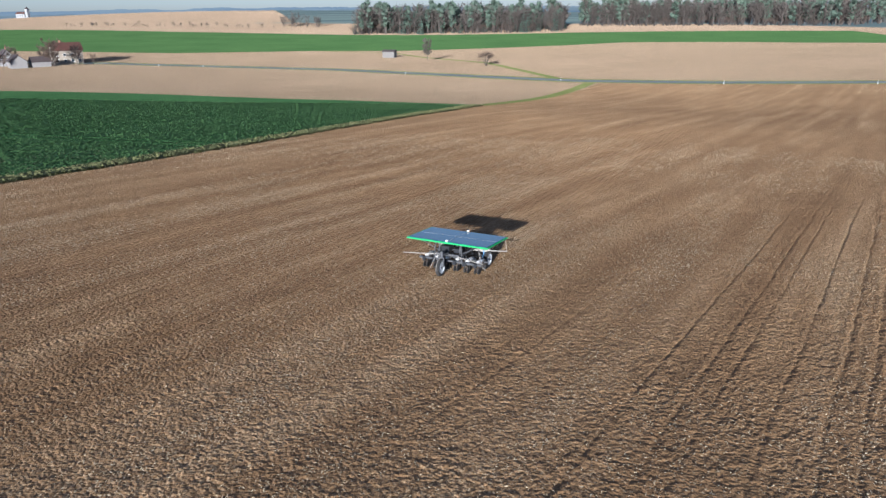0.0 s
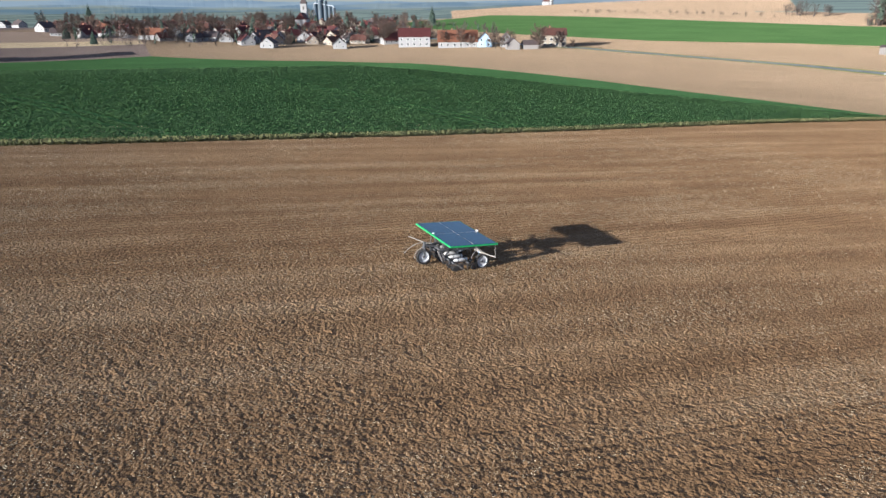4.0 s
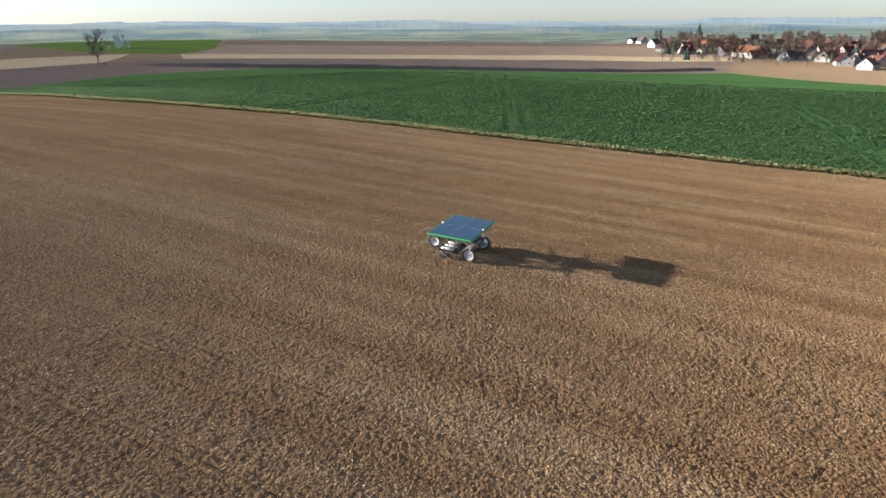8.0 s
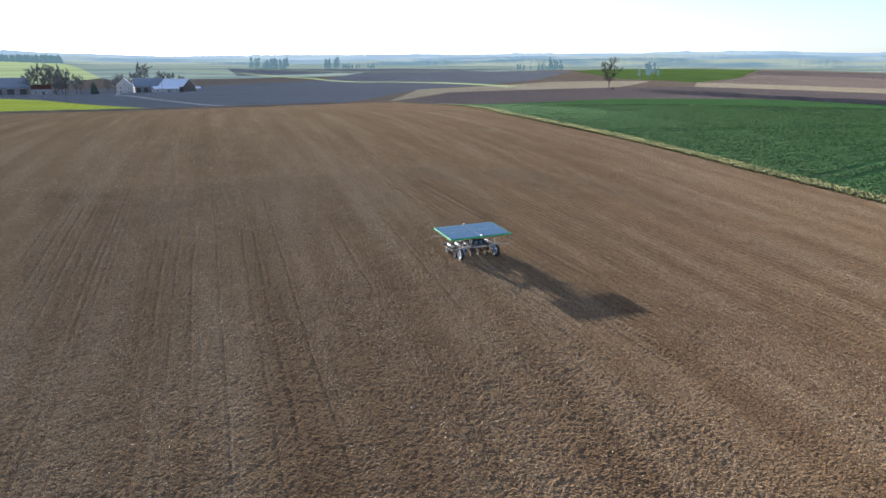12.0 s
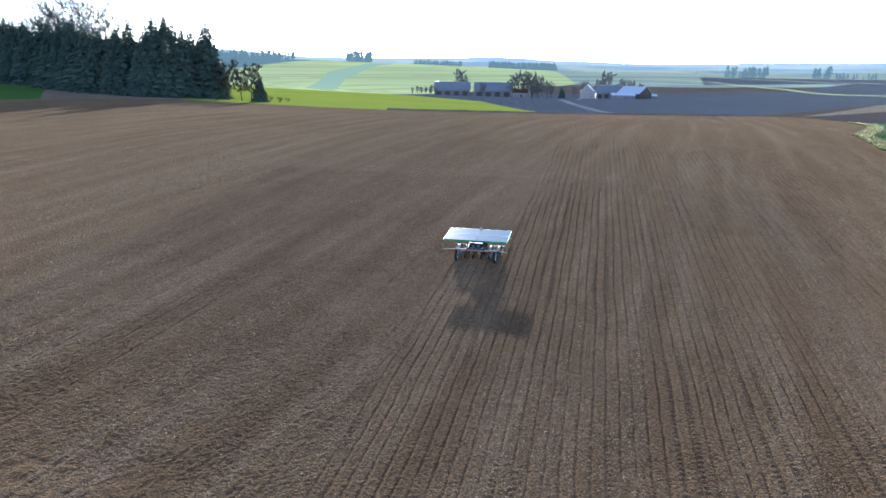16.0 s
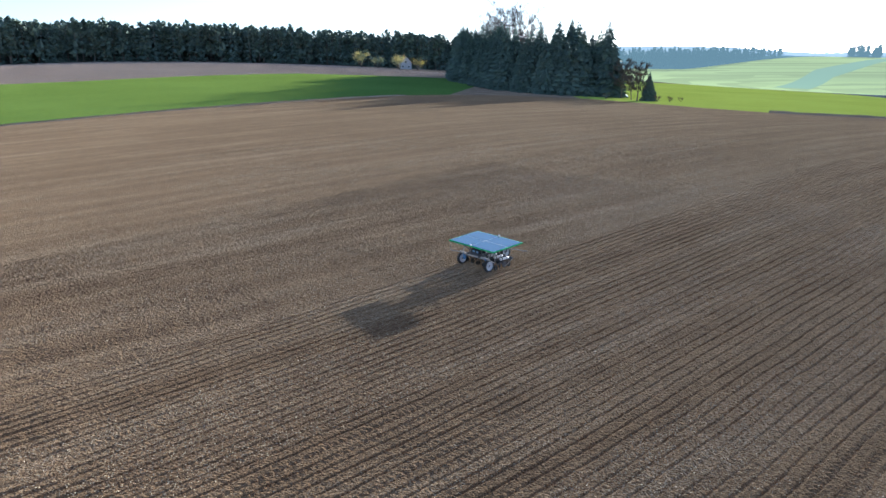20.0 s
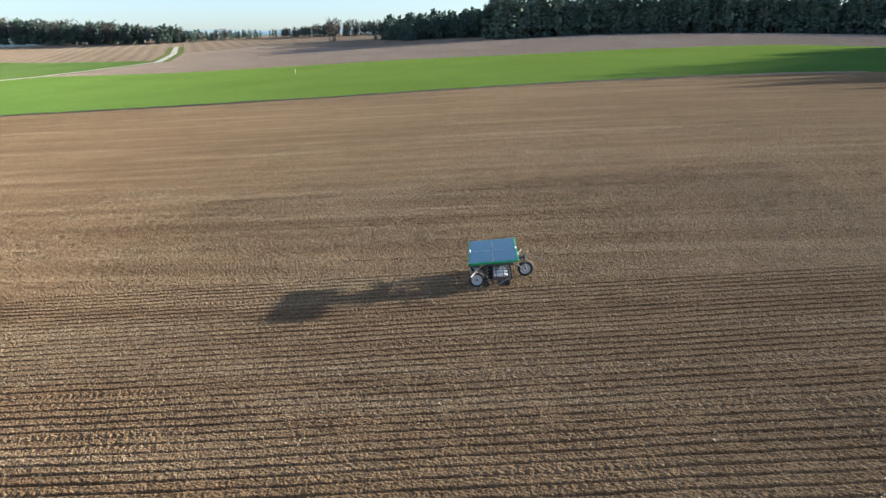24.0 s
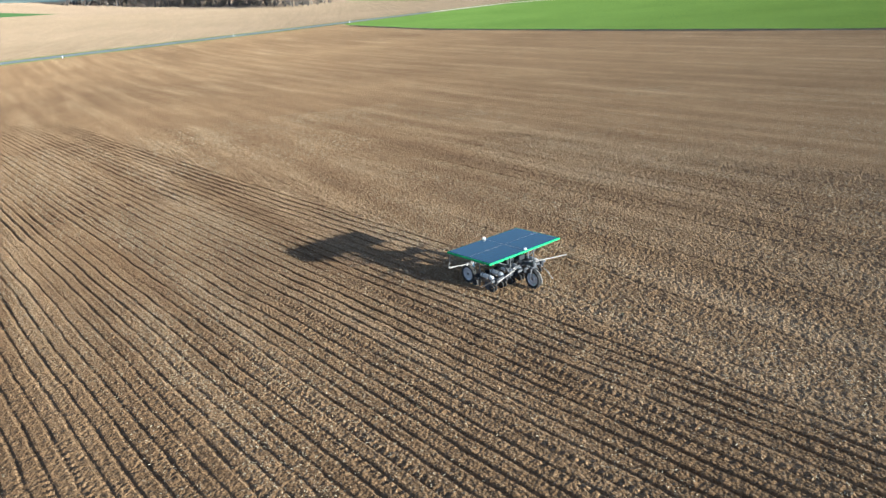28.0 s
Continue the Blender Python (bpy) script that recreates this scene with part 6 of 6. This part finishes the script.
def finer(line, gap):
    out = []
    for p, q in zip(line, line[1:]):
        n = max(1, int(math.dist(p, q) / gap))
        out += [(p[0] + (q[0] - p[0]) * k / n, p[1] + (q[1] - p[1]) * k / n) for k in range(n)]
    return out + [line[-1]]


earth_ridge("earth_bank", finer([(-268.0, -107.2), (-261.3, -91.5), (-256.8, -73.6), (-259.1, -53.3), (-265.8, -30.6), (-283.3, 1.1), (-301, 46), (-319, 114), (-335, 170)], 6), ((-2.6, -0.3), (-1.1, 1.2), (0.4, 1.35), (2.4, -0.3)), M_PURPLE, "dark grassy earth bank at the field edge", "bank")
earth_ridge("plough_ridge", finer(EAST, 2.5), ((-0.7, -0.1), (-0.3, 0.24), (0.05, 0.2), (0.5, -0.1)), M_BROWN, "low plough ridge between tilled soil and wheat", "ridge")
earth_ridge("plough_ridge", finer([(-107.7, -122.3), (-86.8, -118.5), (-67.9, -115.2), (-46.4, -109.4), (-15.7, -115.9)], 2.5), ((-0.9, -0.1), (-0.3, 0.4), (0.3, 0.35), (0.9, -0.1)), M_BROWN, "low dark earth ridge along the field crest", "ridge")


# ---- leaves and tufts near the working field ----
def scatter(name, spots, mat, label, category, size, blades, lift, seed):
    """Small leafy clumps over the land, joined into one piece of ground cover."""
    r2 = np.random.RandomState(seed)
    n = len(spots)
    base = np.column_stack([spots, relief(spots[:, 0], spots[:, 1])])
    vs, fs = [], []
    for k in range(blades):
        a = r2.uniform(0, 2 * math.pi, n)
        ln = size * r2.uniform(0.6, 1.25, n)
        out = np.column_stack([np.cos(a), np.sin(a), np.zeros(n)])
        side = np.column_stack([-np.sin(a), np.cos(a), np.zeros(n)])
        up = np.zeros((n, 3))
        up[:, 2] = 1
        lf = (lift * r2.uniform(0.5, 1.3, n))[:, None]
        root = base + up * 0.0
        mid = base + out * (ln * 0.55)[:, None] + up * lf
        tip = base + out * ln[:, None] + up * lf * 0.75
        w = (ln * 0.26)[:, None]
        q = np.stack([root, mid - side * w, tip, mid + side * w], 1)
        vs.append(q.reshape(-1, 3))
    v = np.vstack(vs)
    q = np.arange(len(v), dtype=np.int32).reshape(-1, 4)
    me = bpy.data.meshes.new(name)
    me.vertices.add(len(v))
    me.vertices.foreach_set("co", v.astype(np.float32).ravel())
    me.loops.add(len(v))
    me.loops.foreach_set("vertex_index", q.ravel())
    me.polygons.add(len(q))
    me.polygons.foreach_set("loop_start", np.arange(0, len(v), 4, dtype=np.int32))
    me.polygons.foreach_set("loop_total", np.full(len(q), 4, np.int32))
    me.update()
    me.materials.append(mat)
    return tagged(new(name, me), label, category, kind="stuff")


def spots_in(poly, count, seed):
    r2 = np.random.RandomState(seed)
    xs, ys = [p[0] for p in poly], [p[1] for p in poly]
    out = np.zeros((0, 2))
    while len(out) < count:
        p = np.column_stack([r2.uniform(min(xs), max(xs), count), r2.uniform(min(ys), max(ys), count)])
        out = np.vstack([out, p[inside(poly, p[:, 0], p[:, 1])]])
    return out[:count]


M_RAPE = leaf("rapeseed_leaves", (0.040, 0.094, 0.030), (0.106, 0.198, 0.064), 0.25)
M_TUFT = leaf("dry_grass", (0.10, 0.12, 0.04), (0.29, 0.27, 0.12), 0.4)
sp = spots_in(band(WEST[0:12], 1.4, 26), 62000, 5)
far_rape = spots_in(band(WEST[0:12], 26, 75), 55000, 6)
# wheel lanes through the crop stay open


def lanes(p):
    x, y = p[:, 0], p[:, 1]
    free = np.ones(len(p), bool)
    for x0, y0, slope, gap in ((-54, 11, -0.148, 2.1), (-60, -16, -0.30, 2.1), (-52, 52, -0.45, 2.1)):
        d = y - y0 - (x - x0) * slope + 0.2 * np.sin(x * 0.11)
        for g in (0, gap):
            free &= np.abs(d - g) > 0.45
    return p[free]


scatter("rapeseed_plants", lanes(sp), M_RAPE, "leafy dark green rapeseed plants", "crop", 0.25, 3, 0.12, 1)
scatter("rapeseed_plants", lanes(far_rape), M_RAPE, "leafy dark green rapeseed plants", "crop", 0.38, 2, 0.14, 2)
scatter("rapeseed_plants", lanes(spots_in(band(WEST[0:12], 75, 130), 20000, 8)), M_RAPE, "leafy dark green rapeseed plants", "crop", 0.60, 2, 0.16, 4)
scatter("rapeseed_plants", spots_in(band(WEST[0:12], 130, 190), 14000, 9), M_RAPE, "leafy dark green rapeseed plants", "crop", 0.95, 2, 0.22, 5)
scatter("margin_grass", spots_in(band(WEST[0:12], -0.4, 1.8), 11000, 7), M_TUFT, "dry yellowish grass tufts on the field margin", "grass", 0.24, 5, 0.22, 3)


# ---- straw on the tilled soil ----
def litter(count, reach, hollow, length, seed):
    """Short pale straws strewn over the soil in streaks along the old lines of work."""
    r2 = np.random.RandomState(seed)
    out = np.zeros((0, 2))
    while len(out) < count:
        p = r2.uniform(-reach, reach, (count, 2))
        d = p[:, 0] * math.cos(radians(30)) - p[:, 1] * math.sin(radians(30))
        g = p[:, 0] * math.sin(radians(30)) + p[:, 1] * math.cos(radians(30))
        dense = grain(d, g / 14.0, 1.1, 21) * 0.6 + grain(p[:, 0], p[:, 1], 7.0, 22) * 0.6
        far = np.hypot(p[:, 0], p[:, 1])
        out = np.vstack([out, p[(dense > r2.uniform(0.42, 0.95, count)) & (far < reach) & (far > hollow)]])
    p = out[:count]
    n = len(p)
    a, tilt = r2.uniform(0, 2 * math.pi, n), r2.uniform(-0.5, 0.7, n)
    half = length * r2.uniform(0.3, 1.0, n) * 0.5
    way = np.column_stack([np.cos(a) * np.cos(tilt), np.sin(a) * np.cos(tilt), np.sin(tilt)]) * half[:, None]
    wide = np.column_stack([-np.sin(a), np.cos(a), r2.uniform(-1.2, 1.2, n)]) * (length * 0.075)
    mid = np.column_stack([p, relief(p[:, 0], p[:, 1]) + 0.012 + np.abs(way[:, 2])])
    v = np.stack([mid - way - wide, mid + way - wide, mid + way + wide, mid - way + wide], 1).reshape(-1, 3)
    q = np.arange(len(v), dtype=np.int32)
    me = bpy.data.meshes.new("straw_litter")
    me.vertices.add(len(v))
    me.vertices.foreach_set("co", v.astype(np.float32).ravel())
    me.loops.add(len(v))
    me.loops.foreach_set("vertex_index", q)
    me.polygons.add(n)
    me.polygons.foreach_set("loop_start", np.arange(0, len(v), 4, dtype=np.int32))
    me.polygons.foreach_set("loop_total", np.full(n, 4, np.int32))
    me.update()
    me.materials.append(M_STALK)
    return tagged(new("straw_litter", me), "short pale straw pieces strewn over the tilled soil", "straw", kind="stuff")


M_STALK = leaf("bleached_straw", (0.30, 0.23, 0.14), (0.60, 0.50, 0.34), 0.6)
litter(110000, 24.0, 0.0, 0.060, 31)
litter(60000, 50.0, 24.0, 0.11, 32)
